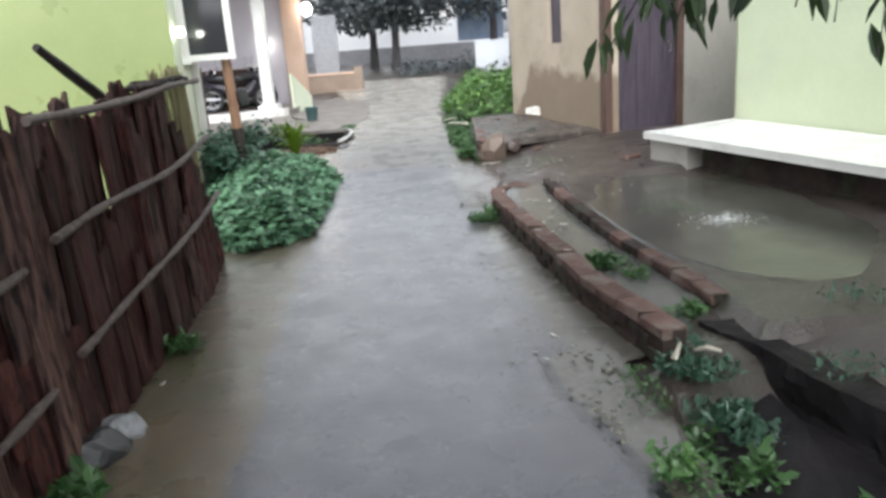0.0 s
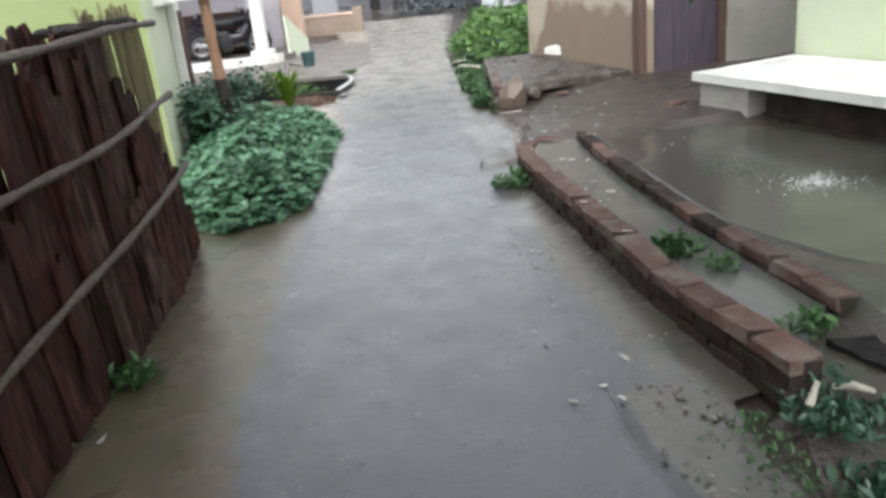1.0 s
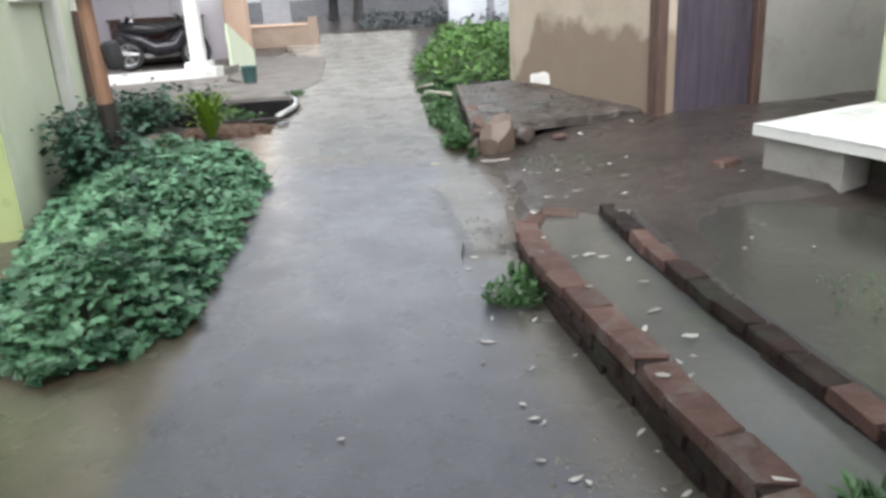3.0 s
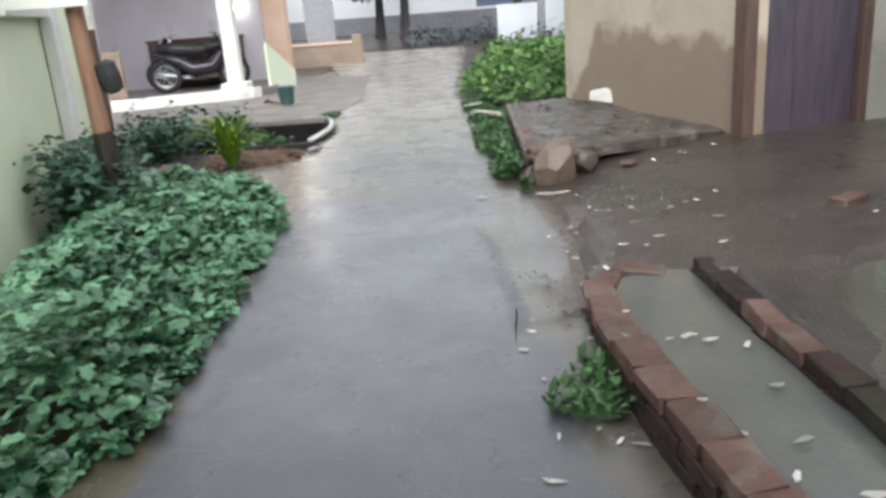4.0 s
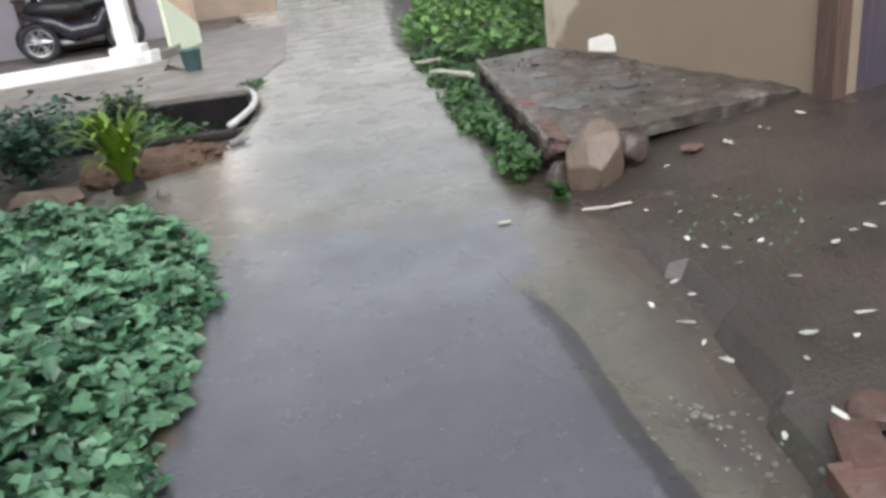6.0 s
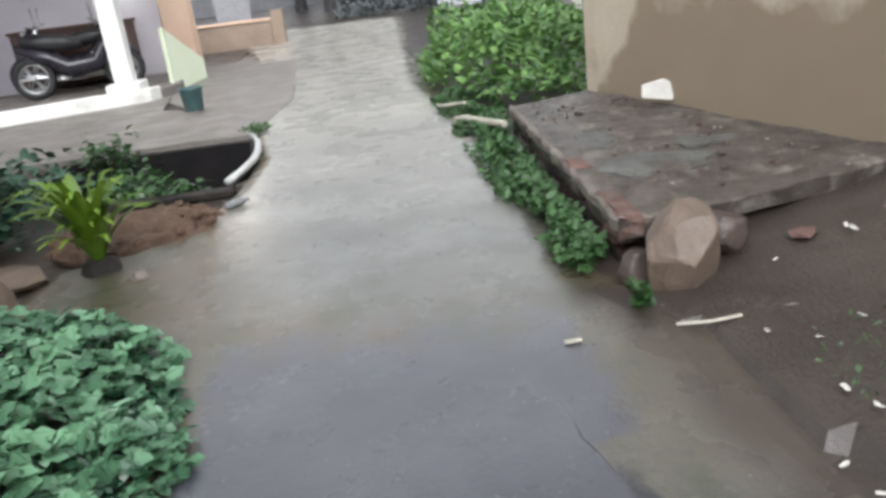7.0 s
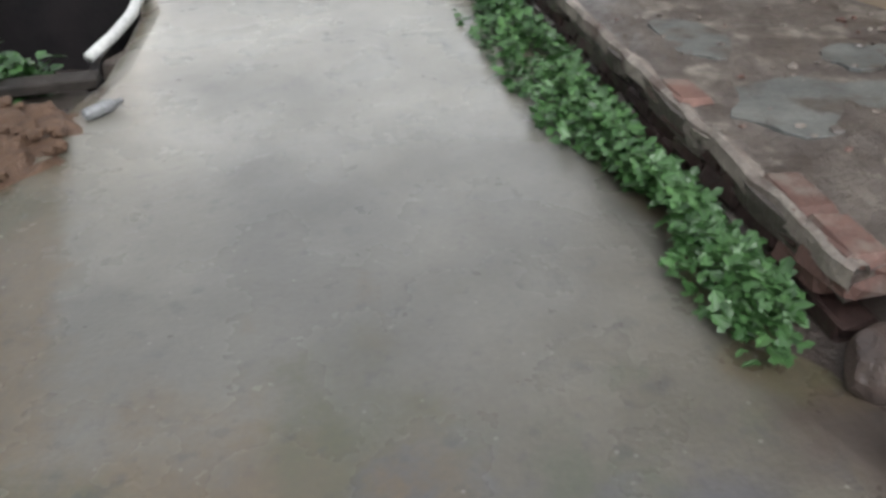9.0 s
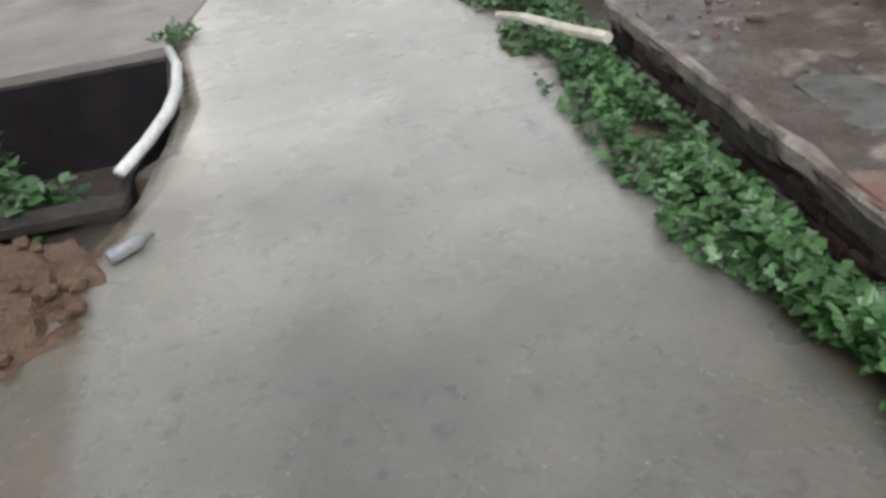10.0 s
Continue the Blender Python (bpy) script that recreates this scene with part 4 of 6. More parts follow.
for y in (9.74, 9.95, 10.62):
    ob = new("brick", edge_me[0])
    ob.parent = slab_root
    ob.matrix_basis = pose(0.575 + 0.026 * (y - 9.6), y, 0.213, rnd.uniform(-2, 2), rnd.uniform(-3, 3), rnd.uniform(-3, 3))
# pale worn mortar lip along the lane side of the slab
bm = bmesh.new()
ring = []
for k in range(81):
    y = 9.62 + 2.93 * k / 80
    x, z = 0.51 + 0.08 * k / 80, 0.226 + 0.008 * noise.noise(Vector((0, y * 6, 0)))
    wd = 0.028 + 0.022 * noise.noise(Vector((3, y * 4, 0)))
    ring.append([bm.verts.new(p) for p in ((x - 0.004 + 0.016 * noise.noise(Vector((9, y * 8, 0))), y, z - 0.05), (x - 0.004 + 0.016 * noise.noise(Vector((9, y * 8, 0))), y, z), (x + 0.01, y, z + 0.014), (x + wd, y, z + 0.010), (x + wd + 0.01, y, z - 0.02))])
for a, b in zip(ring, ring[1:]):
    for k in range(4):
        bm.faces.new((a[k], a[k + 1], b[k + 1], b[k]))
part("mortar_lip", bm, M_LIP, slab_root, "pale worn mortar lip")
for i in range(110):
    u, v = rnd.random(), rnd.random()
    x = 0.62 + u * (0.75 + 0.6 * (1 - v))
    yy = 9.9 + v * 2.6
    sz = rnd.uniform(0.006, 0.022) * (1.5 if i % 9 == 0 else 1.0)
    ob = part("rubble", stone(sz, sz * rnd.uniform(0.5, 1.4), sz * 0.6, i + 40, 0.5, 1), (M_LIP, M_SLAB, M_BRICK, M_LIP)[i % 4], slab_root)
    ob.matrix_basis = pose(x, yy, 0.228 + sz * 0.1, 0, 0, rnd.uniform(0, 360))
for cx, cy, rx, ry, seed in ((0.98, 10.42, 0.30, 0.20, 2), (0.86, 11.1, 0.13, 0.22, 5), (1.35, 10.75, 0.16, 0.12, 9)):
    ring = []
    for k in range(26):
        a = k * math.tau / 26
        w = 1 + 0.45 * noise.noise(Vector((math.cos(a) * 1.6, math.sin(a) * 1.6, seed)))
        ring.append((cx + rx * w * math.cos(a), cy + ry * w * math.sin(a)))
    part("cement_patch", prism(ring, 0.20, 0.2295, 0.002), M_CEMENT, slab_root, "smooth grey cement patch")


# ---- the fence ----
fence = empty("board_fence")
tagged(fence, "old dark board fence with bamboo rails", "fence")
rnd = random.Random(5)
FX = [(-2.0, -1.25), (2.6, -1.46), (3.2, -1.49), (4.0, -1.49), (4.5, -1.53), (5.42, -1.635)]


def ragged_board(w, h, foot, thick, seed):
    """A weathered slab of bark-edged wood: wavy sides, torn top, warped face."""
    r = random.Random(seed)
    bm = bmesh.new()
    rows = []
    n = 9
    tear = [r.uniform(-0.05, 0.035) for _ in range(4)]
    for i in range(n):
        t = i / (n - 1)
        row = []
        for k in range(4):
            y = w * k / 3
            if k in (0, 3):
                y += 0.012 * noise.noise(Vector((seed, t * 5, k)))
            z = foot + (h - foot) * t + (tear[k] if i == n - 1 else 0)
            x = 0.022 * noise.noise(Vector((seed * 0.7, t * 2.2, k * 0.4))) + 0.006 * noise.noise(Vector((seed, t * 9, k)))
            row.append((x, y, z))
        rows.append(row)
    front = [[bm.verts.new((x + thick / 2, y, z)) for x, y, z in row] for row in rows]
    back = [[bm.verts.new((x - thick / 2, y, z)) for x, y, z in row] for row in rows]
    for i in range(n - 1):
        for k in range(3):
            bm.faces.new((front[i][k], front[i][k + 1], front[i + 1][k + 1], front[i + 1][k]))
            bm.faces.new((back[i][k + 1], back[i][k], back[i + 1][k], back[i + 1][k + 1]))
        for k, q in ((0, 1), (3, 0)):
            a, b = (front, back) if q else (back, front)
            bm.faces.new((a[i][k], a[i + 1][k], b[i + 1][k], b[i][k]))
    for k in range(3):
        bm.faces.new((front[n - 1][k], front[n - 1][k + 1], back[n - 1][k + 1], back[n - 1][k]))
        bm.faces.new((back[0][k], back[0][k + 1], front[0][k + 1], front[0][k]))
    return bm


count = 0
for layer in range(2):
    y = -1.6 + 0.05 * layer
    while y < 5.30:
        w = rnd.uniform(0.07, 0.19)
        h = 1.37 + rnd.uniform(-0.10, 0.05)
        if y > 4.42:
            h = min(h, 1.33 - (y - 4.42) * 1.15 + rnd.uniform(-0.08, 0.08))
        if layer == 1:
            h = rnd.choice((h, h * rnd.uniform(0.55, 0.95), h * rnd.uniform(0.3, 0.6)))
        foot = rnd.uniform(0.0, 0.05) if layer == 0 else rnd.choice((0.0, rnd.uniform(0.0, 0.5 * h)))
        mat = rnd.choice((M_BOARD, M_BOARD, M_BOARD_RED, M_BOARD_WORN))
        ob = part("board", ragged_board(w, h, foot, rnd.uniform(0.012, 0.022), count), mat, fence)
        ob.matrix_basis = pose(lerp_table(FX, y) - 0.018 + 0.026 * layer + 0.012 * (count % 2), y, 0, rnd.uniform(-0.5, 0.5), rnd.uniform(-1.2, 1.2) - 2.0, 3 + rnd.uniform(-4, 4))
        y += w - rnd.uniform(0.035, 0.06) + (rnd.uniform(0.0, 0.12) if layer else 0.0)
        count += 1
# pale split bamboo behind the boards at the lane end
y = 4.45
while y < 5.40:
    w = rnd.uniform(0.035, 0.06)
    ob = part("bamboo_strip", ragged_board(w, 1.42 + rnd.uniform(-0.03, 0.05), 0.02, 0.01, count), M_BOARD_PALE, fence)
    ob.matrix_basis = pose(lerp_table(FX, y) - 0.05, y, 0, 0, -2.0, 6)
    y += w - 0.004
    count += 1
for z, dz in ((1.345, 0.025), (0.91, 0.05), (0.464, 0.10)):
    for y0, y1, off in ((-1.6, 2.55, -0.03), (2.72, 5.50, 0.0)):
        pts = [(lerp_table(FX, yy) + 0.045 - 0.03 * z, yy, z + off + dz * (yy - 3.0) / 2.2 + 0.010 * math.sin(yy * 3 + z * 5)) for yy in np.arange(y0, y1, 0.14)]
        part("rail", tube(bmesh.new(), pts, [0.017 + 0.003 * math.sin(i * 2.1) + (0.003 if i % 3 == 0 else 0) for i in range(len(pts))], 8), M_POLE, fence)
part("post", tube(bmesh.new(), [(-1.76, 5.40, -0.1), (-1.79, 5.40, 1.0), (-1.81, 5.40, 1.46)], [0.03, 0.028, 0.025], 8), M_BOARD_PALE, fence)
for yy in (-0.6, 1.0, 2.64, 4.2):
    part("post", tube(bmesh.new(), [(lerp_table(FX, yy) - 0.06, yy, -0.1), (lerp_table(FX, yy) - 0.07, yy, 1.0), (lerp_table(FX, yy) - 0.09, yy, 1.42)], [0.05, 0.045, 0.04], 8), M_BOARD, fence)
# dark stick and bits stuck on top of the fence
part("stick", tube(bmesh.new(), [(-1.72, 4.0, 1.36), (-1.75, 3.75, 1.50), (-1.78, 3.55, 1.62)], [0.03, 0.028, 0.02], 6), M_CHAR, fence)
for i in range(9):
    yy = 3.9 + i * 0.13
    part("thatch_bit", stone(0.02, 0.055, 0.022, i + 5, 0.6, 2), M_CHAR, fence).matrix_basis = pose(lerp_table(FX, yy) - 0.03, yy, 1.40, 0, 0, i * 37)


# ---- plants ----
LEAF_V = np.array([(0, 0, 0), (0.30, 0.28, 0.06), (0.34, 0.62, 0.06), (0, 1.0, -0.06), (-0.34, 0.62, 0.06), (-0.30, 0.28, 0.06)])
LOBED_V = np.array([(0, 0, 0), (0.30, -0.06, 0.04), (0.52, 0.22, 0.02), (0.24, 0.36, 0.07), (0.32, 0.66, 0.03), (0, 1.0, -0.10), (-0.32, 0.66, 0.03), (-0.24, 0.36, 0.07), (-0.52, 0.22, 0.02), (-0.30, -0.06, 0.04)])


def leaves(name, spots, material, parent=None, shape=LEAF_V):
    """Many single leaves, folded along the rib; spots: (place, length, heading, pitch, roll, widening)."""
    verts, faces = [], []
    n = len(shape)
    for p, s, yaw, pitch, roll, wide in spots:
        m = np.array(Euler((pitch, roll, yaw)).to_matrix())
        pts = (shape * (s * wide, s, s)) @ m.T + np.array(p)
        k = len(verts)
        verts.extend(pts.tolist())
        faces.append(tuple(range(k, k + n // 2 + 1)))
        faces.append((k,) + tuple(range(k + n // 2, k + n)))
    return raw(name, verts, faces, material, parent)


def bed_edge(x, y):
    """How far inside the planted bed a place lies."""
    right = lerp_table([(5.65, -1.5), (5.8, -1.22), (6.1, -1.08), (7.0, -1.09), (8.7, -1.16), (9.4, -1.32), (9.75, -1.75)], y) + 0.06 * noise.noise(Vector((y * 4, 0, 0)))
    left = lerp_table([(5.65, -1.55), (5.9, -1.9), (7.7, -2.45), (9.75, -2.9)], y)
    return min(right - x, x - left, y - 5.65, (9.8 - y))


rnd = random.Random(21)
spots = []
while len(spots) < 9500:
    x, y = rnd.uniform(-2.9, -1.0), rnd.uniform(5.6, 9.85)
    e = bed_edge(x, y)
    if e < 0:
        continue
    hmax = 0.05 + 0.30 * min(e / 0.35, 1.0) * (0.75 + 0.5 * noise.noise(Vector((x * 2.5, y * 2.5, 4))))
    z = hmax * (rnd.random() ** 0.45)
    spots.append(((x, y, z + 0.02), rnd.uniform(0.045, 0.085), rnd.uniform(0, math.tau), rnd.uniform(-0.7, 0.6), rnd.uniform(-0.6, 0.6), rnd.uniform(0.85, 1.2)))
tagged(leaves("creeping_plants", spots, M_LEAF, shape=LOBED_V), "dense low bed of broad green creeping leaves", "plants", kind="stuff")


def shrub(name, x, y, r, h, n, material, label, size=(0.05, 0.1), seed=1, stems=6):
    rnd = random.Random(seed)
    root = empty(name, x, y, max(ground_z(x, y), -0.12))
    tagged(root, label, "shrub")
    bm = bmesh.new()
    tips = []
    for k in range(stems):
        a = k * math.tau / stems + rnd.uniform(-0.4, 0.4)
        t = Vector((math.cos(a) * r * rnd.uniform(0.4, 0.9), math.sin(a) * r * rnd.uniform(0.4, 0.9), h * rnd.uniform(0.6, 0.95)))
        tips.append(t)
        tube(bm, [(0, 0, 0), tuple(t * 0.5 + Vector((0, 0, h * 0.12))), tuple(t)], [0.014, 0.009, 0.004], 5)
    part("stems", bm, M_BARK, root)
    sp = []
    for i in range(n):
        c = rnd.choice(tips) * rnd.uniform(0.45, 1.05)
        d = Vector((rnd.gauss(0, 1), rnd.gauss(0, 1), rnd.gauss(0, 0.7))) * r * 0.28
        p = c + d
        p.z = max(p.z, 0.03)
        sp.append((tuple(p), rnd.uniform(*size), rnd.uniform(0, math.tau), rnd.uniform(-0.8, 0.5), rnd.uniform(-0.6, 0.6), rnd.uniform(0.8, 1.1)))
    tagged(leaves("foliage", sp, material, root), kind="stuff")
    return root


shrub("dark_shrub", -2.42, 8.75, 0.34, 0.62, 700, M_LEAFDARK, "dark green leafy shrub at the house wall", seed=2)
shrub("dark_shrub", -2.75, 9.6, 0.38, 0.6, 700, M_LEAFDARK, "dark green leafy shrub at the house wall", seed=3)
shrub("dark_shrub", -2.85, 11.3, 0.42, 0.50, 700, M_LEAFDARK, "dark blue-green shrub behind the fern", seed=4)
shrub("dark_shrub", -3.1, 12.2, 0.40, 0.42, 500, M_LEAFDARK, "dark blue-green shrub behind the fern", seed=6)
shrub("pit_weed", -2.25, 12.25, 0.26, 0.34, 380, M_GRASS, "green weed growing in the drain pit", seed=7)
shrub("pit_weed", -2.0, 12.0, 0.2, 0.24, 260, M_GRASS, "green weed at the edge of the drain pit", seed=8)
shrub("pit_weed", -1.85, 11.98, 0.16, 0.2, 220, M_GRASS, "green weed at the edge of the drain pit", seed=12)
shrub("pit_weed", -2.6, 12.9, 0.22, 0.5, 220, M_GRASS, "green weed growing in the drain pit", seed=9)

# bright fern
fern = empty("fern", -1.97, 10.56, 0.02)
tagged(fern, "bright yellow-green fern beside brown soil", "fern")
rnd = random.Random(31)


def strap(a, reach, high, wide):
    """One long arching strap leaf, folded along its rib."""
    bm = bmesh.new()
    c, s = math.cos(a), math.sin(a)
    rows = []
    for i in range(8):
        t = i / 7
        r, z = reach * t ** 1.4, high * math.sin(t * 1.9)
        w = wide * math.sin(math.pi * (0.12 + 0.86 * t)) + 0.002
        rows.append([bm.verts.new((c * r - s * k * w, s * r + c * k * w, z + 0.25 * w * abs(k))) for k in (-1, 0, 1)])
    for p, q in zip(rows, rows[1:]):
        bm.faces.new((p[0], p[1], q[1], q[0]))
        bm.faces.new((p[1], p[2], q[2], q[1]))
    return bm


for k in range(70):
    part("frond", strap(rnd.uniform(0, math.tau), rnd.uniform(0.10, 0.40), rnd.uniform(0.26, 0.54), rnd.uniform(0.016, 0.032)), M_LEAFBRIGHT, fern)
part("root_clump", stone(0.12, 0.12, 0.1, 3, 0.4, 2), M_CHAR, fern)

# weeds along the slab, lane edge and gutter
rnd = random.Random(41)
sp = []
for i in range(7000):
    y = rnd.uniform(9.05, 14.6)
    k = lerp_table([(9.2, 0.06), (9.5, 0.12), (10.0, 0.17), (11, 0.18), (13, 0.24), (14.6, 0.34)], y)
    x = lerp_table([(9.05, 0.54), (9.35, 0.46), (9.6, 0.41), (10.2, 0.38), (12.5, 0.38), (14.6, 0.45)], y) + max(min(rnd.gauss(0, 0.5), 1.0), -0.95) * k + 0.05 * noise.noise(Vector((y * 5, 1, 0)))
    if noise.noise(Vector((y * 2.4, x * 3, 8))) < -0.16:
        continue
    if x > 0.49 + 0.02 * (y - 9.6) and y < 12.7:
        continue
    z = rnd.uniform(0.01, 0.13) * (1 - min(abs(x - 0.36) / 0.26, 0.85))
    sp.append(((x, y, z + 0.03), rnd.uniform(0.022, 0.056), rnd.uniform(0, math.tau), rnd.uniform(-0.4, 0.9), rnd.uniform(-0.5, 0.5), rnd.uniform(0.8, 1.2)))
tagged(leaves("verge_weeds", sp, M_GRASS, shape=LOBED_V), "green weeds along the slab edge", "weeds", kind="stuff")


def tuft(name, x, y, r, h, n, label, seed, mat=None, shape=LEAF_V, lift=0.0):
    rnd = random.Random(seed)
    sp = []
    for i in range(n):
        a, d = rnd.uniform(0, math.tau), r * rnd.random() ** 0.6
        sp.append(((d * math.cos(a), d * math.sin(a), rnd.uniform(0, h * 0.6) + lift * rnd.random() * (1 - d / r * 0.6)), rnd.uniform(0.5, 1.0) * h, rnd.uniform(0, math.tau), rnd.uniform(0.1, 1.2), rnd.uniform(-0.4, 0.4), rnd.uniform(0.4, 0.8)))
    ob = leaves(name, sp, mat or M_GRASS, shape=shape)
    on_lane = y < 27 and lerp_table(LANE_L, y) < x < lerp_table(LANE_R, y)
    ob.matrix_basis = pose(x, y, max(ground_z(x, y), 0.01 if on_lane else -1) + 0.02)
    return tagged(ob, label, "weed", kind="stuff")


tuft("weed_tuft", 0.35, 6.12, 0.13, 0.075, 130, "small green weed tuft at the brick kerb", 1)
tuft("weed_tuft", 0.42, 6.3, 0.10, 0.08, 70, "small green weed tuft at the brick kerb", 2)
tuft("gutter_weed", 0.98, 4.4, 0.12, 0.08, 130, "green weed growing in the brick gutter", 3)
tuft("gutter_weed", 1.1, 4.15, 0.08, 0.06, 60, "green weed growing in the brick gutter", 4)
tuft("ditch_weed", 1.12, 3.0, 0.14, 0.06, 150, "leafy weeds hanging over the ditch", 5, M_LEAFDARK)
tuft("ditch_weed", 1.12, 2.44, 0.08, 0.10, 70, "bright leafy weeds rising from the ditch", 6, M_GRASS, LOBED_V, 0.20)
tuft("ditch_weed", 1.24, 2.72, 0.13, 0.06, 110, "dark leafy weeds in the ditch", 31, M_LEAFDARK, LOBED_V, 0.06)
tuft("ditch_weed", 0.97, 2.5, 0.10, 0.05, 90, "green weeds at the ditch edge", 32, M_GRASS, LOBED_V, 0.16)
tuft("ditch_weed", 1.06, 3.16, 0.10, 0.05, 80, "dark leafy weeds over the ditch", 26, M_LEAFDARK, LOBED_V, 0.02)
tuft("bank_weed", 1.62, 2.75, 0.16, 0.05, 60, "low dull weeds on the earth bank", 27, M_LEAFDARK)
tuft("bank_weed", 1.95, 3.3, 0.2, 0.05, 70, "low dull weeds on the earth bank", 28, M_LEAFDARK)
tuft("ditch_weed", 0.76, 2.27, 0.10, 0.07, 90, "leafy weeds at the lane edge", 7, M_WEEDBRIGHT, LOBED_V)
tuft("ditch_weed", 1.35, 2.1, 0.12, 0.14, 90, "leafy weeds at the lane edge", 8)
tuft("ditch_weed", 1.2, 3.5, 0.10, 0.07, 80, "leafy weeds at the gutter end", 9)
tuft("ditch_weed", 1.0, 3.02, 0.12, 0.06, 130, "dark leafy weeds at the kerb end", 21, M_LEAFDARK)
tuft("ditch_weed", 1.12, 2.82, 0.14, 0.07, 150, "dark leafy weeds over the ditch", 22, M_LEAFDARK)
tuft("ditch_weed", 0.93, 2.72, 0.13, 0.09, 130, "low weeds at the ditch edge", 23)
rnd = random.Random(47)
sp = []
for i in range(2600):
    y = rnd.uniform(1.2, 6.8)
    edge = lerp_table(WALL1_L, y) - 0.04 if y > 3.1 else lerp_table(LANE_R, y)
    if noise.noise(Vector((y * 2.2, 0, 12))) < (-0.1 if y < 3.1 else 0.9):
        continue
    x = edge - abs(rnd.gauss(0, 0.07)) + (0.10 if y < 3.1 else 0.0) * rnd.random()
    sp.append(((x, y, rnd.uniform(0.02, 0.06)), rnd.uniform(0.014, 0.03), rnd.uniform(0, math.tau), rnd.uniform(-0.2, 1.1), rnd.uniform(-0.5, 0.5), rnd.uniform(0.5, 0.9)))
tagged(leaves("margin_weeds", sp, M_GRASS), "low dull weeds along the kerb and ditch edge", "weeds", kind="stuff")
tuft("yard_grass", 1.75, 5.6, 0.3, 0.028, 150, "thin green grass on the muddy yard", 10)
tuft("yard_grass", 1.05, 8.4, 0.35, 0.03, 160, "thin green grass on the muddy yard", 12)
tuft("fence_weed", -1.40, 2.3, 0.14, 0.10, 140, "small weeds at the fence foot", 13)
tuft("fence_weed", -1.42, 3.7, 0.10, 0.09, 90, "small weeds at the fence foot", 14)
tuft("fence_weed", -1.6, 14.05, 0.14, 0.07, 120, "small weed on the apron lip", 15)

# hedge at the far end of the tan house
rnd = random.Random(51)
sp = []
for i in range(5200):
    x, y = rnd.uniform(0.05, 2.2), rnd.uniform(13.4, 17.5)
    left = lerp_table([(13.4, 0.75), (14.5, 0.45), (15.4, 0.12), (17.5, 0.25)], y)
    e = x - left
    if e < 0:
        continue
    h = (0.18 + 0.55 * min(e / 0.6, 1) * min((y - 13.0) / 1.4, 1)) * (0.8 + 0.5 * noise.noise(Vector((x * 1.8, y * 1.8, 6))))
    sp.append(((x, y, h * rnd.random() ** 0.4 + 0.03), rnd.uniform(0.06, 0.13), rnd.uniform(0, math.tau), rnd.uniform(-0.3, 0.9), rnd.uniform(-0.5, 0.5), rnd.uniform(0.6, 1.0)))
tagged(leaves("hedge_plants", sp, M_HEDGE), "thick bright green hedge plants beside the tan house", "hedge", kind="stuff")
sp = []
for i in range(2600):
    x, y = rnd.uniform(0.5, 5.5), rnd.uniform(17.0, 25)
    if x < 0.35 + 0.09 * (y - 17):
        continue
    sp.append(((x, y, ground_z(x, y) + rnd.uniform(0.02, 0.42) * (0.7 + 0.4 * noise.noise(Vector((x, y, 2))))), rnd.uniform(0.1, 0.22), rnd.uniform(0, math.tau), rnd.uniform(0.0, 1.1), rnd.uniform(-0.5, 0.5), rnd.uniform(0.5, 0.9)))
tagged(leaves("tall_grass", sp, M_HEDGE), "light green tall grass beyond the hedge", "grass", kind="stuff")


# ---- stones, sticks and litter ----
def split_boulder(sx, sy, sz, seed, cuts=18):
    """A boulder broken along flat faces with worn edges."""
    r = random.Random(seed)
    planes = [(Vector((r.gauss(0, 1), r.gauss(0, 1), r.gauss(0, 0.9))).normalized(), r.uniform(0.72, 0.9)) for _ in range(cuts)]
    bm = bmesh.new()
    bmesh.ops.create_icosphere(bm, subdivisions=4, radius=1.0)
    for v in bm.verts:
        c = v.co.copy()
        for d, lim in planes:
            over = c.dot(d) - lim
            if over > 0:
                c -= d * over * 0.97
        c *= 1 + 0.035 * noise.noise(c * 3 + Vector((seed, 0, 0))) + 0.015 * noise.noise(c * 11)
        v.co = Vector((c.x * sx, c.y * sy, c.z * sz))
    return bm


def place(ob, x, y, z, rx=0, ry=0, rz=0):
    ob.matrix_basis = pose(x, y, z, rx, ry, rz)
    return ob


tagged(place(part("boulder", split_boulder(0.165, 0.155, 0.225, 6), M_ROCK), 0.70, 9.41, 0.14, -8, 14, 25), "tan broken boulder at the slab corner", "rock")
tagged(place(part("boulder", split_boulder(0.13, 0.11, 0.11, 8), M_DARKROCK), 0.93, 9.58, 0.13), "smaller dark stone behind the boulder", "rock")
tagged(place(part("boulder", split_boulder(0.10, 0.09, 0.10, 9), M_DARKROCK), 0.55, 9.50, 0.06), "small dark stone under the slab edge", "rock")
tagged(place(part("garden_stone", stone(0.17, 0.13, 0.16, 14, 0.2, 2), M_ROCK), -2.35, 10.05, 0.10, 0, 20, 40), "brown stone half hidden among plants", "rock")
tagged(place(part("garden_stone", stone(0.22, 0.16, 0.07, 15, 0.2, 2), M_ROCK), -2.45, 10.55, 0.05), "flat grey stone beside the fern", "rock")
tagged(place(part("garden_stone", stone(0.05, 0.04, 0.04, 18, 0.3, 2), M_LIP), -1.72, 10.35, 0.04), "small white stone beside the fern", "rock")

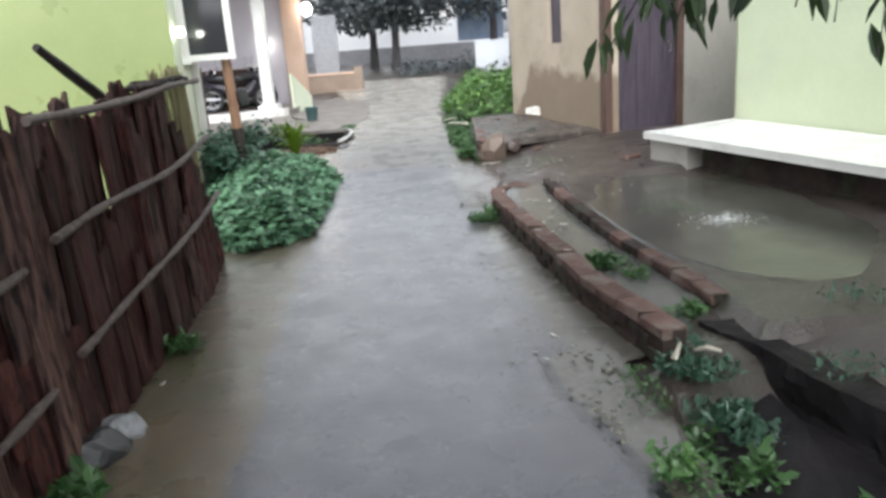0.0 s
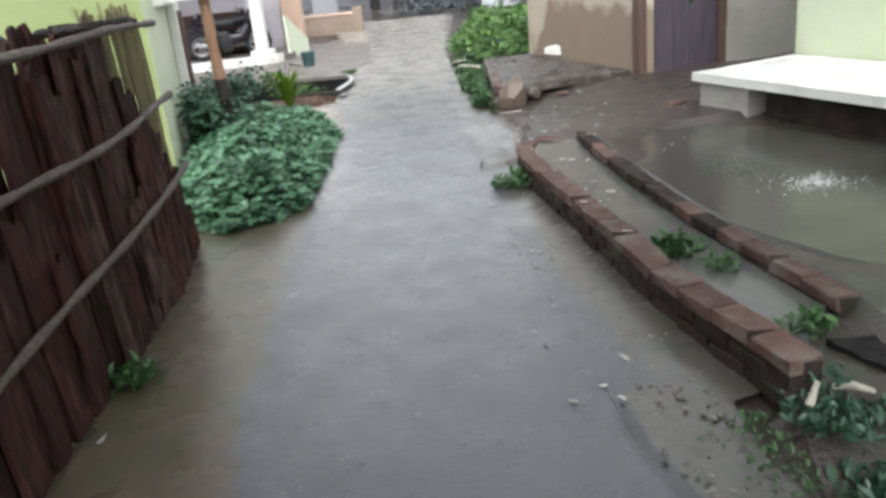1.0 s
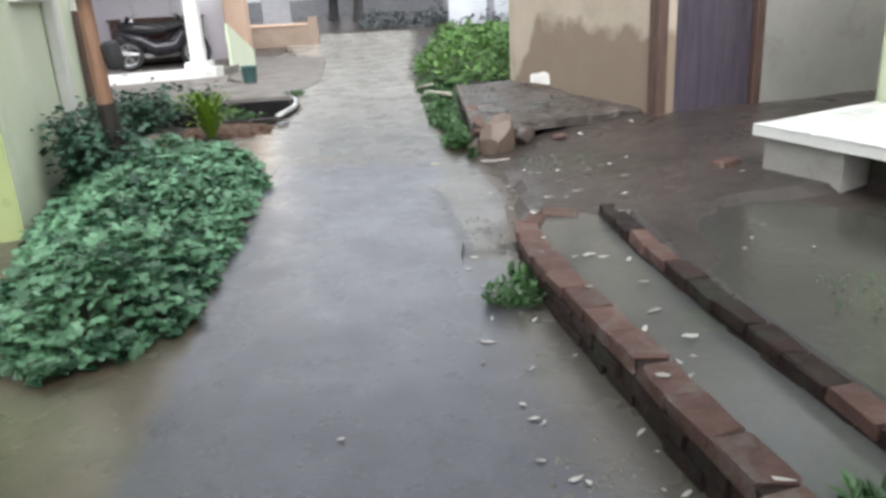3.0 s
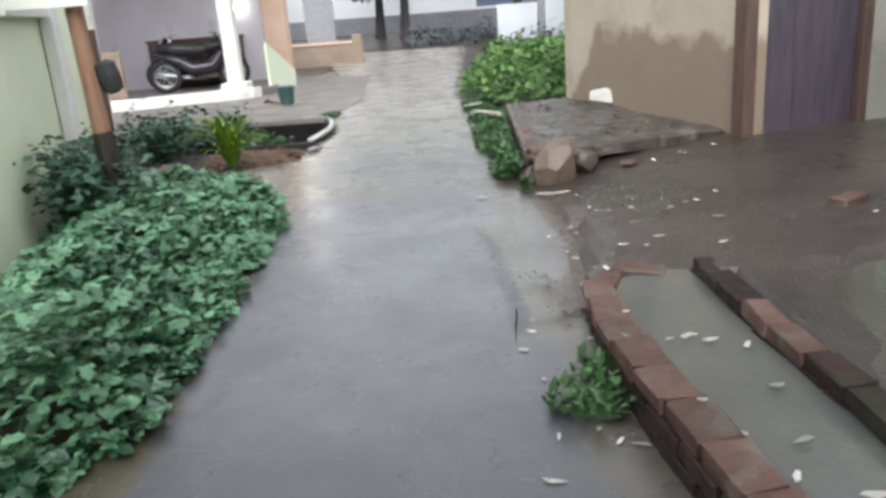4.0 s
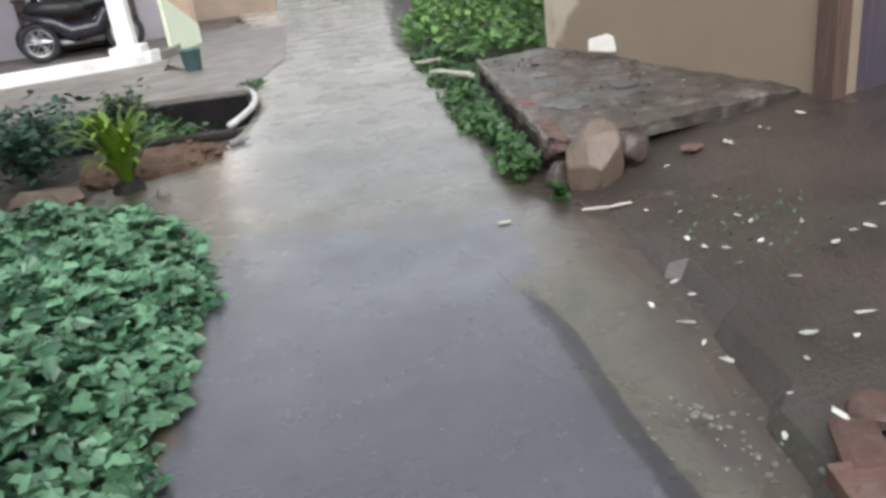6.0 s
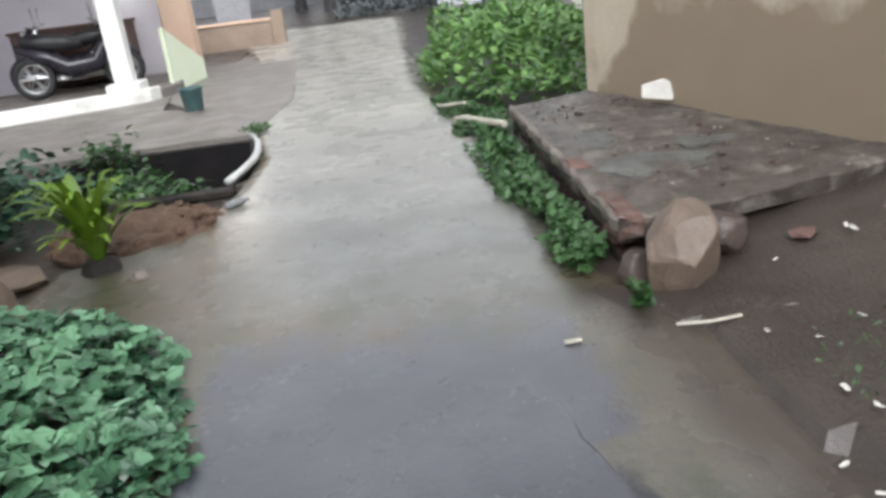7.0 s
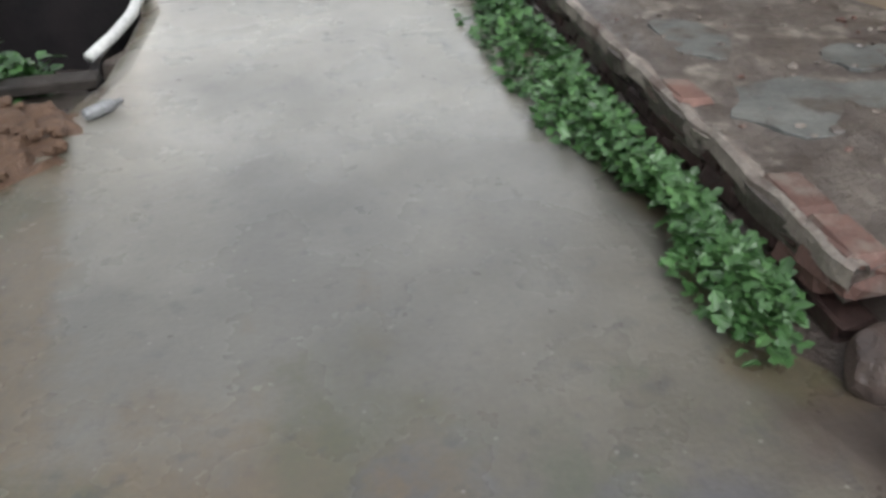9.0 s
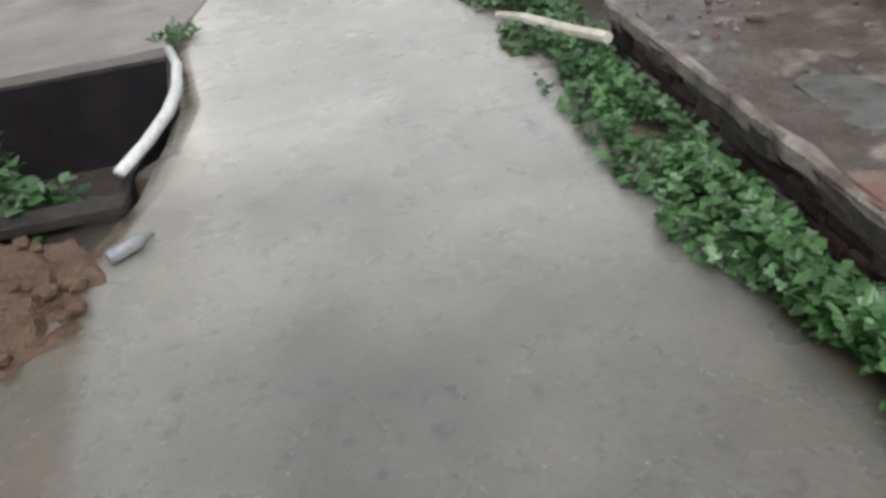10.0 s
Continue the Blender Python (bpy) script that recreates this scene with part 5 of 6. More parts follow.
# brown soil heap before the pit
bm = bmesh.new()
bmesh.ops.create_icosphere(bm, subdivisions=4, radius=1.0)
for v in bm.verts:
    r = 1 + 0.12 * noise.noise(v.co * 2.5) + 0.07 * noise.noise(v.co * 7)
    v.co = Vector((v.co.x * 0.52 * r, v.co.y * 0.50 * r, v.co.z * 0.085 * r + 0.035 * noise.noise(v.co * 7) + 0.02 * noise.noise(v.co * 17)))
tagged(place(part("soil_mound", bm, M_SOIL), -1.98, 11.22, 0.0), "brown clay soil heap beside the drain pit", "soil")
rnd = random.Random(61)
for i in range(34):
    s = rnd.uniform(0.015, 0.045)
    tagged(place(part("soil_clod", stone(s, s, s * 0.7, i + 70, 0.35, 1), M_SOIL), -1.92 + rnd.uniform(-0.35, 0.42), 11.22 + rnd.uniform(-0.42, 0.42), 0.05 + rnd.uniform(0, 0.02)), "brown clod of clay on the soil heap", "soil", group="clods on the soil heap")
tagged(part("plank", boxes((-2.3, 11.74, 0.03, -1.47, 11.86, 0.075), bevel=0.006), M_CHAR), "dark wet plank across the pit edge", "plank")
tagged(place(part("plastic_bottle", lathe([(0.010, 0), (0.026, 0.008), (0.028, 0.10), (0.023, 0.125), (0.011, 0.15), (0.011, 0.17)], 12), M_BAG, smooth=True), -1.46, 11.40, 0.055, 88, 0, 130), "crushed white plastic bottle beside the pit", "bottle")
hose = part("edge_pipe", tube(bmesh.new(), [(-1.60, 13.78, 0.06), (-1.50, 13.4, 0.065), (-1.44, 12.95, 0.07), (-1.44, 12.65, 0.07), (-1.49, 12.35, 0.06), (-1.56, 12.1, 0.05)], [0.026, 0.028, 0.03, 0.03, 0.028, 0.026], 10), M_PIPE, smooth=True)
tagged(hose, "pale grey bent pipe along the pit edge", "pipe")
tagged(place(part("bucket", lathe([(0.10, 0), (0.105, 0.01), (0.13, 0.24), (0.138, 0.25), (0.138, 0.265), (0.125, 0.265), (0.10, 0.03)], 18), M_BUCKET, smooth=True), -2.53, 15.85, 0.07), "dark teal plastic bucket on the apron", "bucket")

# white scrap board leaning at the wall foot, other litter
bm = prism([(-0.13, -0.02), (0.10, -0.07), (0.16, 0.03), (0.06, 0.09), (-0.11, 0.07)], 0, 0.02, 0.004)
tagged(place(part("foam_scrap", bm, M_SCRAP), 1.50, 11.82, 0.32, 72, 0, 12), "broken white foam board on the slab", "litter")
tagged(part("cane", tube(bmesh.new(), [(0.51, 9.0, 0.045), (0.63, 8.98, 0.045), (0.74, 8.98, 0.052)], 0.007, 6), M_BRANCH), "thin pale stick on wet ground", "stick")
tagged(part("cane", tube(bmesh.new(), [(0.11, 9.0, 0.04), (0.17, 9.0, 0.04)], 0.009, 6), M_BRANCH), "thin pale stick on wet ground", "stick")
tagged(place(part("brick_fragment", stone(0.075, 0.06, 0.02, 33, 0.3, 1), M_BRICK), 1.25, 9.49, 0.115, 0, 0, 20), "flat red brick fragment in the mud", "brick")
bm = boxes((-0.11, -0.055, 0, 0.11, 0.055, 0.05), bevel=0.012)
for i, (x, y, z, a) in enumerate(((0.60, 7.04, 0.085, 70), (0.76, 7.15, 0.085, -20))):
    b2 = bm.copy()
    for v in b2.verts:
        v.co += Vector((noise.noise(v.co * 30 + Vector((i, 0, 0))), noise.noise(v.co * 30 + Vector((0, i, 5))), 0)) * 0.02
    tagged(place(part("loose_brick", b2, M_BRICK), x, y, z, 3, 4, a), "loose broken red brick at the kerb end", "brick", group="loose bricks")
bm.free()
tagged(place(part("loose_brick", boxes((-0.1, -0.05, 0, 0.1, 0.05, 0.06), bevel=0.01), M_BRICK), 1.98, 7.75, 0.17, 0, 0, 30), "broken brick beside the porch base", "brick", group="loose bricks")
rnd = random.Random(71)
chip_me = []
for k in range(9):
    c = part("paper_chip", prism([(0.42 * math.cos(a) * rnd.uniform(0.4, 1.4), 1.0 * math.sin(a) * rnd.uniform(0.4, 1.4)) for a in np.linspace(0, math.tau, 5, endpoint=False)], 0, 0.12), M_CHIP)
    chip_me.append(c.data)
    bpy.data.objects.remove(c)


def chip(x, y, s):
    z = max(ground_z(x, y) + 0.02, 0.036 if x < lerp_table(LANE_R, y) else -1)
    if x < lerp_table(ASPHALT_R, y) and y < 8.9:
        z = 0.036
    elif x < 0.42 and y >= 8.9:
        z = 0.038
    elif y < 7.2 and x > lerp_table(WALL1_L, y) and x < lerp_table(WALL1_L, y) + 0.125:
        z = 0.205
    elif y < 7.2 and x < lerp_table(WALL2_L, y) and x > lerp_table(WALL1_L, y):
        z = 0.13
    ob = new("paper_chip", rnd.choice(chip_me))
    ob.matrix_basis = pose(x, y, z, rnd.uniform(-8, 8), rnd.uniform(-8, 8), rnd.uniform(0, 360)) @ Matrix.Diagonal((s, s, s * 0.8, 1))
    tagged(ob, "small pale litter chip on the wet ground", "litter", group="litter chips")


for x, y in ((0.86, 8.71), (1.02, 8.51), (0.97, 8.22), (0.61, 8.16), (0.47, 8.01), (0.53, 7.72), (2.46, 10.37), (1.42, 9.42), (1.66, 9.47), (0.77, 8.41), (0.53, 7.86), (1.64, 9.53), (1.42, 9.47), (1.03, 8.42), (0.98, 8.17), (1.31, 8.1), (1.47, 8.26), (0.97, 7.6), (0.78, 7.58), (0.88, 7.5), (0.55, 7.6), (0.52, 7.23), (1.31, 7.73), (0.89, 8.64), (0.91, 8.96), (0.63, 8.04), (0.79, 8.3), (0.77, 6.4), (0.68, 6.38), (0.81, 6.35), (0.85, 5.3), (0.76, 5.54), (0.79, 5.27), (0.75, 6.4), (0.71, 5.47), (0.27, 5.13), (0.19, 5.72), (0.55, 6.47)):
    chip(x, y, rnd.uniform(0.018, 0.036))
for i in range(10):
    x, y = rnd.uniform(0.5, 2.0), rnd.uniform(7.3, 9.4)
    if rnd.random() < 0.55:
        x = 0.5 + 0.7 * rnd.random()
    chip(x, y, rnd.uniform(0.010, 0.026))
for x, y, s in ((2.21, 9.95, 0.09), (1.9, 9.6, 0.05), (1.15, 8.05, 0.05), (1.25, 8.1, 0.04), (0.92, 7.9, 0.035), (0.62, 7.15, 0.05), (0.75, 5.35, 0.06), (0.70, 5.75, 0.045), (0.78, 5.15, 0.05), (0.85, 5.7, 0.05), (0.92, 6.3, 0.045), (0.9, 5.45, 0.06), (0.25, 4.9, 0.04), (0.33, 4.8, 0.04), (0.15, 5.55, 0.03), (-1.56, 4.47, 0.06), (-1.38, 3.3, 0.045), (1.7, 6.6, 0.03), (1.55, 6.4, 0.03), (1.75, 6.2, 0.03), (1.45, 6.25, 0.025), (0.77, 4.5, 0.045), (0.66, 5.05, 0.05), (-0.35, 5.1, 0.035), (1.2, 7.35, 0.04), (0.62, 4.7, 0.04), (0.9, 6.0, 0.05)):
    chip(x, y, s * 0.62)
for i in range(30):
    x, y = rnd.uniform(0.15, 0.62), rnd.uniform(3.2, 7.0)
    chip(x, y, rnd.uniform(0.012, 0.03))
bm = stone(0.11, 0.09, 0.075, 21, 0.6, 3)
tagged(place(part("plastic_bag", bm, M_BAG), -1.40, 2.82, 0.05, 0, 0, 30), "crumpled whitish plastic bag at the fence foot", "bag")
tagged(place(part("plastic_bag", stone(0.16, 0.13, 0.09, 24, 0.5, 3), M_BLACK), -1.44, 2.64, 0.05, 0, 0, 70), "crumpled black plastic bag at the fence foot", "bag")
# gravel washed onto the verge between asphalt and kerb
rnd = random.Random(77)
bm = bmesh.new()
made = 0
while made < 420:
    y = rnd.uniform(2.3, 7.6)
    x = rnd.uniform(lerp_table(EDGE_R, y) + 0.03, lerp_table(LANE_R, y) - 0.03)
    if noise.noise(Vector((x * 3, y * 1.6, 30))) < 0.0:
        continue
    sz = rnd.uniform(0.004, 0.013) * (1.4 if y < 5 else 1.0)
    r = bmesh.ops.create_icosphere(bm, subdivisions=1, radius=1.0)
    for v in r["verts"]:
        v.co = Vector((x + v.co.x * sz * rnd.uniform(0.7, 1.3), y + v.co.y * sz * rnd.uniform(0.7, 1.3), 0.026 + v.co.z * sz * 0.5))
    made += 1
tagged(part("verge_gravel", bm, M_GRAVEL), "scattered grey gravel on the wet verge", "gravel", kind="stuff")
# grey broken stump and a split stick by the ditch
tagged(part("stump", tube(bmesh.new(), [(1.02, 3.03, -0.1), (1.0, 3.05, 0.02), (0.985, 3.03, 0.10), (1.02, 3.06, 0.16)], [0.022, 0.018, 0.015, 0.008], 7), M_BRANCH), "grey broken stump beside the ditch", "stump")
tagged(part("cane", tube(bmesh.new(), [(1.10, 3.12, 0.10), (1.15, 3.09, 0.115), (1.20, 3.05, 0.11)], [0.012, 0.014, 0.008], 7), M_BRANCH), "split pale stick over the ditch", "stick")
# pale dead branch at the slab's far corner
tagged(part("dead_branch", tube(bmesh.new(), [(0.22, 13.15, 0.08), (0.28, 12.85, 0.13), (0.38, 12.5, 0.15), (0.49, 12.22, 0.17)], [0.02, 0.026, 0.03, 0.026], 7), M_BRANCH), "pale dead branch lying in the weeds", "branch")
tagged(part("dead_branch", tube(bmesh.new(), [(0.14, 13.9, 0.08), (0.22, 13.6, 0.12), (0.34, 13.35, 0.17)], [0.014, 0.02, 0.016], 6), M_BRANCH), "pale dead branch lying in the weeds", "branch")

# wooden post with a blackened foot and a black plastic can hung on it
post = empty("wooden_post", -2.30, 8.9, 0)
tagged(post, "brown wooden post with a blackened foot", "post")
part("upper_post", tube(bmesh.new(), [(0.0, 0.0, 0.68), (-0.01, 0.0, 1.1), (-0.02, 0.0, 1.46)], [0.058, 0.056, 0.054], 10), M_POSTWOOD, post)
part("post_foot", tube(bmesh.new(), [(0.03, 0.0, -0.05), (0.02, 0.0, 0.4), (0.0, 0.0, 0.68)], [0.075, 0.07, 0.066], 10), M_CHAR, post, "charred black foot")
tagged(place(part("hanging_can", lathe([(0.03, -0.1), (0.065, -0.08), (0.075, 0.02), (0.07, 0.09), (0.03, 0.11)], 10), M_BLACK), -2.20, 8.94, 1.02, 8, -10, 0), "black plastic can hung on the post", "can")


# ---- far porch house, motorbike ----
tagged(part("far_porch_floor", prism([(-6.6, 16.1), (-3.45, 17.35), (-3.2, 18.2), (-3.4, 20.2), (-6.8, 19.6)], 0.0, 0.17, 0.01), M_APRON), "concrete porch floor of the far house", "porch floor", kind="structure")
tagged(part("far_porch_rim", prism([(-6.7, 16.0), (-3.38, 17.28), (-3.30, 17.52), (-6.7, 16.22)], 0.05, 0.24, 0.012), M_WHITE), "white painted rim of the far porch", "porch rim", kind="structure")
tagged(part("far_porch_wall", boxes((-6.8, 20.1, 0, -3.5, 20.28, 3.2)), M_LILAC), "lilac white back wall of the far porch", "wall", kind="structure")
tagged(part("far_porch_side_wall", boxes((-6.9, 16.0, 0, -6.75, 20.2, 3.2)), M_LILAC), "lilac white side wall of the far porch", "wall", kind="structure")
tagged(part("far_porch_roof", boxes((-7.2, 16.2, 3.2, -3.0, 20.6, 3.32)), M_WHITE), "flat white roof over the far porch", "roof", kind="structure")
tagged(part("far_column", boxes((-3.82, 17.32, 0.17, -3.58, 17.56, 3.2), (-3.92, 17.22, 0.17, -3.48, 17.66, 0.34), bevel=0.012), M_WHITE), "white square porch column", "column", kind="structure")
tagged(part("far_column_salmon", boxes((-3.66, 19.85, 0, -3.22, 20.3, 3.4), bevel=0.015), M_SALMON), "salmon painted pillar of the far house", "column", kind="structure")
tagged(part("far_green_panel", prism([(-3.35, 18.3), (-3.30, 18.3), (-3.1, 19.7), (-3.16, 19.7)], 0.0, 0.85, 0.0, tops=[0.95, 0.95, 0.35, 0.35]), M_PALEGREEN), "pale green sloping porch side panel", "panel", kind="structure")
tagged(part("shutter_panel", boxes((-6.1, 16.75, 0.17, -5.35, 16.83, 1.0), bevel=0.01), M_LOWWALL), "brown wooden panel leaning on the porch", "panel")

bike = empty("motorbike", -4.62, 18.45, 0.17, 8)
tagged(bike, "dark parked motorbike on the porch", "motorbike")


def ring(r, t, sides=22):
    bm = bmesh.new()
    rings = []
    for k in range(sides):
        a = k * math.tau / sides
        c = Vector((math.cos(a) * r, 0, math.sin(a) * r))
        u = c.normalized()
        rings.append([bm.verts.new(c + u * (t * math.cos(b)) + Vector((0, t * math.sin(b), 0))) for b in np.linspace(0, math.tau, 8, endpoint=False)])
    for i in range(sides):
        s, t2 = rings[i], rings[(i + 1) % sides]
        for k in range(8):
            bm.faces.new((s[k], s[(k + 1) % 8], t2[(k + 1) % 8], t2[k]))
    return bm


for x in (-0.62, 0.62):
    wh = empty("wheel", x, 0, 0.29)
    wh.parent = bike
    part("tyre", ring(0.25, 0.045), M_RUBBER, wh, smooth=True)
    bm = ring(0.20, 0.014)
    for k in range(6):
        a = k * math.tau / 6
        tube(bm, [(0, 0, 0), (0.2 * math.cos(a), 0, 0.2 * math.sin(a))], 0.012, 6)
    part("rim", bm, M_METAL, wh)
bm = bmesh.new()
tube(bm, [(0.55, 0, 0.82), (0.42, 0, 0.62), (0.30, 0, 0.42), (-0.1, 0, 0.38), (-0.35, 0, 0.55), (-0.75, 0, 0.72)], [0.07, 0.10, 0.13, 0.14, 0.12, 0.05], 10)
part("body", bm, M_BIKE, bike, smooth=True)
part("seat", tube(bmesh.new(), [(0.12, 0, 0.70), (-0.1, 0, 0.74), (-0.4, 0, 0.77), (-0.66, 0, 0.80)], [0.07, 0.11, 0.11, 0.06], 10), M_BLACK, bike, smooth=True)
part("fork", tube(bmesh.new(), [(0.62, 0.06, 0.29), (0.50, 0.06, 0.75), (0.44, 0.0, 0.95)], 0.024, 7), M_METAL, bike)
part("handlebar", tube(bmesh.new(), [(0.36, -0.34, 1.02), (0.44, -0.15, 0.97), (0.44, 0.15, 0.97), (0.36, 0.34, 1.02)], 0.016, 7), M_METAL, bike)
part("front_shield", tube(bmesh.new(), [(0.52, 0, 0.98), (0.56, 0, 0.86), (0.50, 0, 0.66)], [0.07, 0.14, 0.12], 10), M_BIKE, bike, smooth=True)
part("headlight", stone(0.05, 0.07, 0.05, 2, 0.0, 2), M_METAL, bike, smooth=True).matrix_basis = pose(0.62, 0, 0.9)
part("front_mudguard", tube(bmesh.new(), [(0.86, 0, 0.45), (0.74, 0, 0.58), (0.55, 0, 0.60), (0.40, 0, 0.5)], [0.03, 0.06, 0.06, 0.03], 8), M_BIKE, bike, smooth=True)
part("exhaust", tube(bmesh.new(), [(0.05, 0.12, 0.22), (-0.3, 0.15, 0.24), (-0.8, 0.16, 0.34)], [0.03, 0.045, 0.05], 9), M_METAL, bike)
for s in (-1, 1):
    mr = part("mirror", stone(0.012, 0.06, 0.04, 3, 0.0, 2), M_METAL, bike, smooth=True)
    mr.matrix_basis = pose(0.40, 0.27 * s, 1.22)
    part("mirror_stalk", tube(bmesh.new(), [(0.40, 0.2 * s, 1.0), (0.40, 0.27 * s, 1.2)], 0.008, 5), M_METAL, bike)

copy_thing(bike, pose(-4.95, 19.25, 0.17, 0, 0, 20))
copy_thing(bike, pose(-4.75, 18.85, 0.17, 0, 0, 192))
# chest added to fill in the dark mass behind the motorbikes
chest = empty("storage_chest", -5.0, 19.85, 0.17)
tagged(chest, "added brown chest filling the dark mass behind the bikes", "chest")
part("chest_body", boxes((-0.95, -0.22, 0.05, 0.85, 0.22, 0.88), bevel=0.012), M_JAMB, chest)
part("chest_lid", boxes((-0.98, -0.25, 0.88, 0.88, 0.24, 0.93), bevel=0.01), M_JAMB, chest)
for x in (-0.90, 0.74):
    part("chest_foot", boxes((x, -0.2, 0.0, x + 0.06, 0.2, 0.05)), M_CHAR, chest)
# lamps: bare bulb on a bracket, globe on the porch wall, tube on the green wall
lamp = empty("bracket_lamp", -3.2, 20.0, 2.35)
tagged(lamp, "glaring bare bulb on a pillar bracket", "lamp")
part("bracket", tube(bmesh.new(), [(-0.05, 0, -0.1), (0.12, -0.1, -0.02), (0.18, -0.2, 0.08)], 0.015, 6), M_METAL, lamp)
part("bulb", stone(0.14, 0.14, 0.16, 1, 0.0, 3), M_BULB, lamp, "glowing white bulb", smooth=True).matrix_basis = pose(0.2, -0.25, 0.08)
globe = empty("wall_globe", -4.15, 19.98, 1.62)
tagged(globe, "small round globe lamp on the porch wall", "lamp")
part("base", lathe([(0.04, 0), (0.04, 0.06)], 10), M_WHITE, globe).matrix_basis = pose(0, 0.12, 0, 90)
part("globe", stone(0.07, 0.07, 0.07, 1, 0.0, 2), M_TUBE, globe, "glowing globe", smooth=True)
# Glowing globe set at a bright spot on the wall.
wall_glow = empty("wall_globe", -2.58, 8.08, 1.77)
tagged(wall_glow, "small round globe glowing on the pale green wall", "lamp")
part("base", lathe([(0.035, 0), (0.035, 0.05)], 10), M_WHITE, wall_glow).matrix_basis = pose(-0.02, 0, 0, 0, -90, 0)
part("globe", stone(0.05, 0.05, 0.05, 1, 0.0, 2), M_TUBE, wall_glow, "glowing globe", smooth=True).matrix_basis = pose(0.045, 0, 0)
tl = empty("tube_lamp", -4.35, 7.15, 2.34, 22)
tagged(tl, "white fluorescent tube lamp on the green wall", "lamp")
part("housing", boxes((-0.62, -0.02, 0.03, 0.62, 0.05, 0.08), bevel=0.005), M_WHITE, tl)
part("tube", tube(bmesh.new(), [(-0.58, -0.01, 0.0), (0.58, -0.01, 0.0)], 0.018, 10), M_TUBE, tl, "glowing glass tube", smooth=True)

# ---- distance ----
bench = empty("low_wall", -3.25, 23.9, 0.12)
tagged(bench, "brown low garden wall with an end pillar", "low wall", kind="structure")
part("wall_body", boxes((-1.1, 0, -0.15, 0.85, 0.18, 0.52), bevel=0.01), M_LOWWALL, bench)
part("end_pillar", boxes((0.85, -0.04, -0.15, 1.1, 0.24, 0.72), bevel=0.01), M_LOWWALL, bench)
part("coping", boxes((-1.14, -0.03, 0.52, 0.85, 0.21, 0.58), bevel=0.008), M_SALMON, bench)
tagged(part("far_gate", boxes((-3.6, 24.3, 0.0, -2.85, 24.36, 2.4), bevel=0.01), M_FARGREY), "grey metal gate beyond the low wall", "gate")
far = empty("far_building", 0, 38, 0.45)
tagged(far, "long white building behind the trees", "building")
part("wall", boxes((-16, 0, 0.75, 3.2, 0.3, 5.2)), M_FARWALL, far)
part("plinth", boxes((-16.05, -0.05, -0.2, 3.25, 0.3, 0.75)), M_FARGREY, far, "grey plinth")
part("roof", prism([(-16.6, -1.0), (3.8, -1.0), (3.8, 8), (-16.6, 8)], 5.2, 5.5), M_FARGREY, far)
for x in (-12.0, -8.5, -5.2, -0.2):
    w = part("window", boxes((x, -0.04, 2.2, x + 1.1, 0.02, 3.5)), M_WHITE, far)
    part("pane", boxes((x + 0.06, -0.06, 2.26, x + 1.04, -0.045, 3.44)), M_GLASS, w)
panel = empty("boundary_panel", 2.0, 28.0, 0.25)
tagged(panel, "pale grey boundary wall panel", "wall", kind="structure")
part("panel", boxes((-0.45, 0, -0.2, 0.75, 0.12, 1.05), bevel=0.01), M_PANEL, panel)
part("post", boxes((0.78, -0.05, -0.2, 0.95, 0.15, 2.6), bevel=0.01), M_FARGREY, panel)
part("panel", boxes((0.98, 0, -0.2, 6.5, 0.12, 1.3), bevel=0.01), M_PANEL, panel)
tarp = prism([(-1.0, 0), (1.0, 0), (1.0, 0.06), (-1.0, 0.06)], 0, 1.8)
tagged(place(part("blue_tarp", tarp, surf("blue_tarp_cloth", (0.16, 0.22, 0.33), (0.22, 0.29, 0.40), 2.0, (0.4, 0.6), 0.3, 20)), 2.2, 34.5, 1.3, -8, 0, 3), "faded blue tarpaulin behind the panel", "tarp")
tagged(part("far_side_wall", boxes((3.6, 22.0, -0.1, 3.8, 27.9, 2.6)), M_GREYWALL), "grey wall closing the lane's side", "wall", kind="structure")


def tree(x, y, h, crown, low, n, seed, label):
    rnd = random.Random(seed)
    z0 = ground_z(x, y)
    root = empty("tree", x, y, z0)
    tagged(root, label, "tree")
    bm = bmesh.new()
    tube(bm, [(0, 0, -0.1), (0.05, 0, h * 0.25), (0.0, 0.05, h * 0.5), (0.1, 0, h * 0.8)], [0.22, 0.15, 0.12, 0.06], 9)
    part("trunk", bm, M_BARK, root)
    tips = []
    for k in range(11):
        a = k * 2.4 + rnd.uniform(-0.3, 0.3)
        s = h * rnd.uniform(0.28, 0.6)
        e = Vector((math.cos(a) * crown * rnd.uniform(0.6, 1), math.sin(a) * crown * rnd.uniform(0.6, 1), low + (h - low) * rnd.uniform(0.15, 1.0)))
        part("limb", tube(bmesh.new(), [(0.03, 0.02, s), tuple(Vector((0, 0, s)).lerp(e, 0.5) + Vector((0, 0, 0.15))), tuple(e)], [0.07, 0.045, 0.015], 6), M_BARK, root)
        tips.append(e)
    sp = []
    for i in range(n):
        c = rnd.choice(tips)
        p = c * rnd.uniform(0.55, 1.02) + Vector((rnd.gauss(0, 1), rnd.gauss(0, 1), rnd.gauss(0, 0.75))) * crown * 0.24
        p.z = max(p.z, low + rnd.uniform(-0.25, 0.3))
        sp.append((tuple(p), rnd.uniform(0.16, 0.32), rnd.uniform(0, math.tau), rnd.uniform(-1.2, 0.4), rnd.uniform(-0.7, 0.7), rnd.uniform(0.6, 1.0)))
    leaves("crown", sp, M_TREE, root)


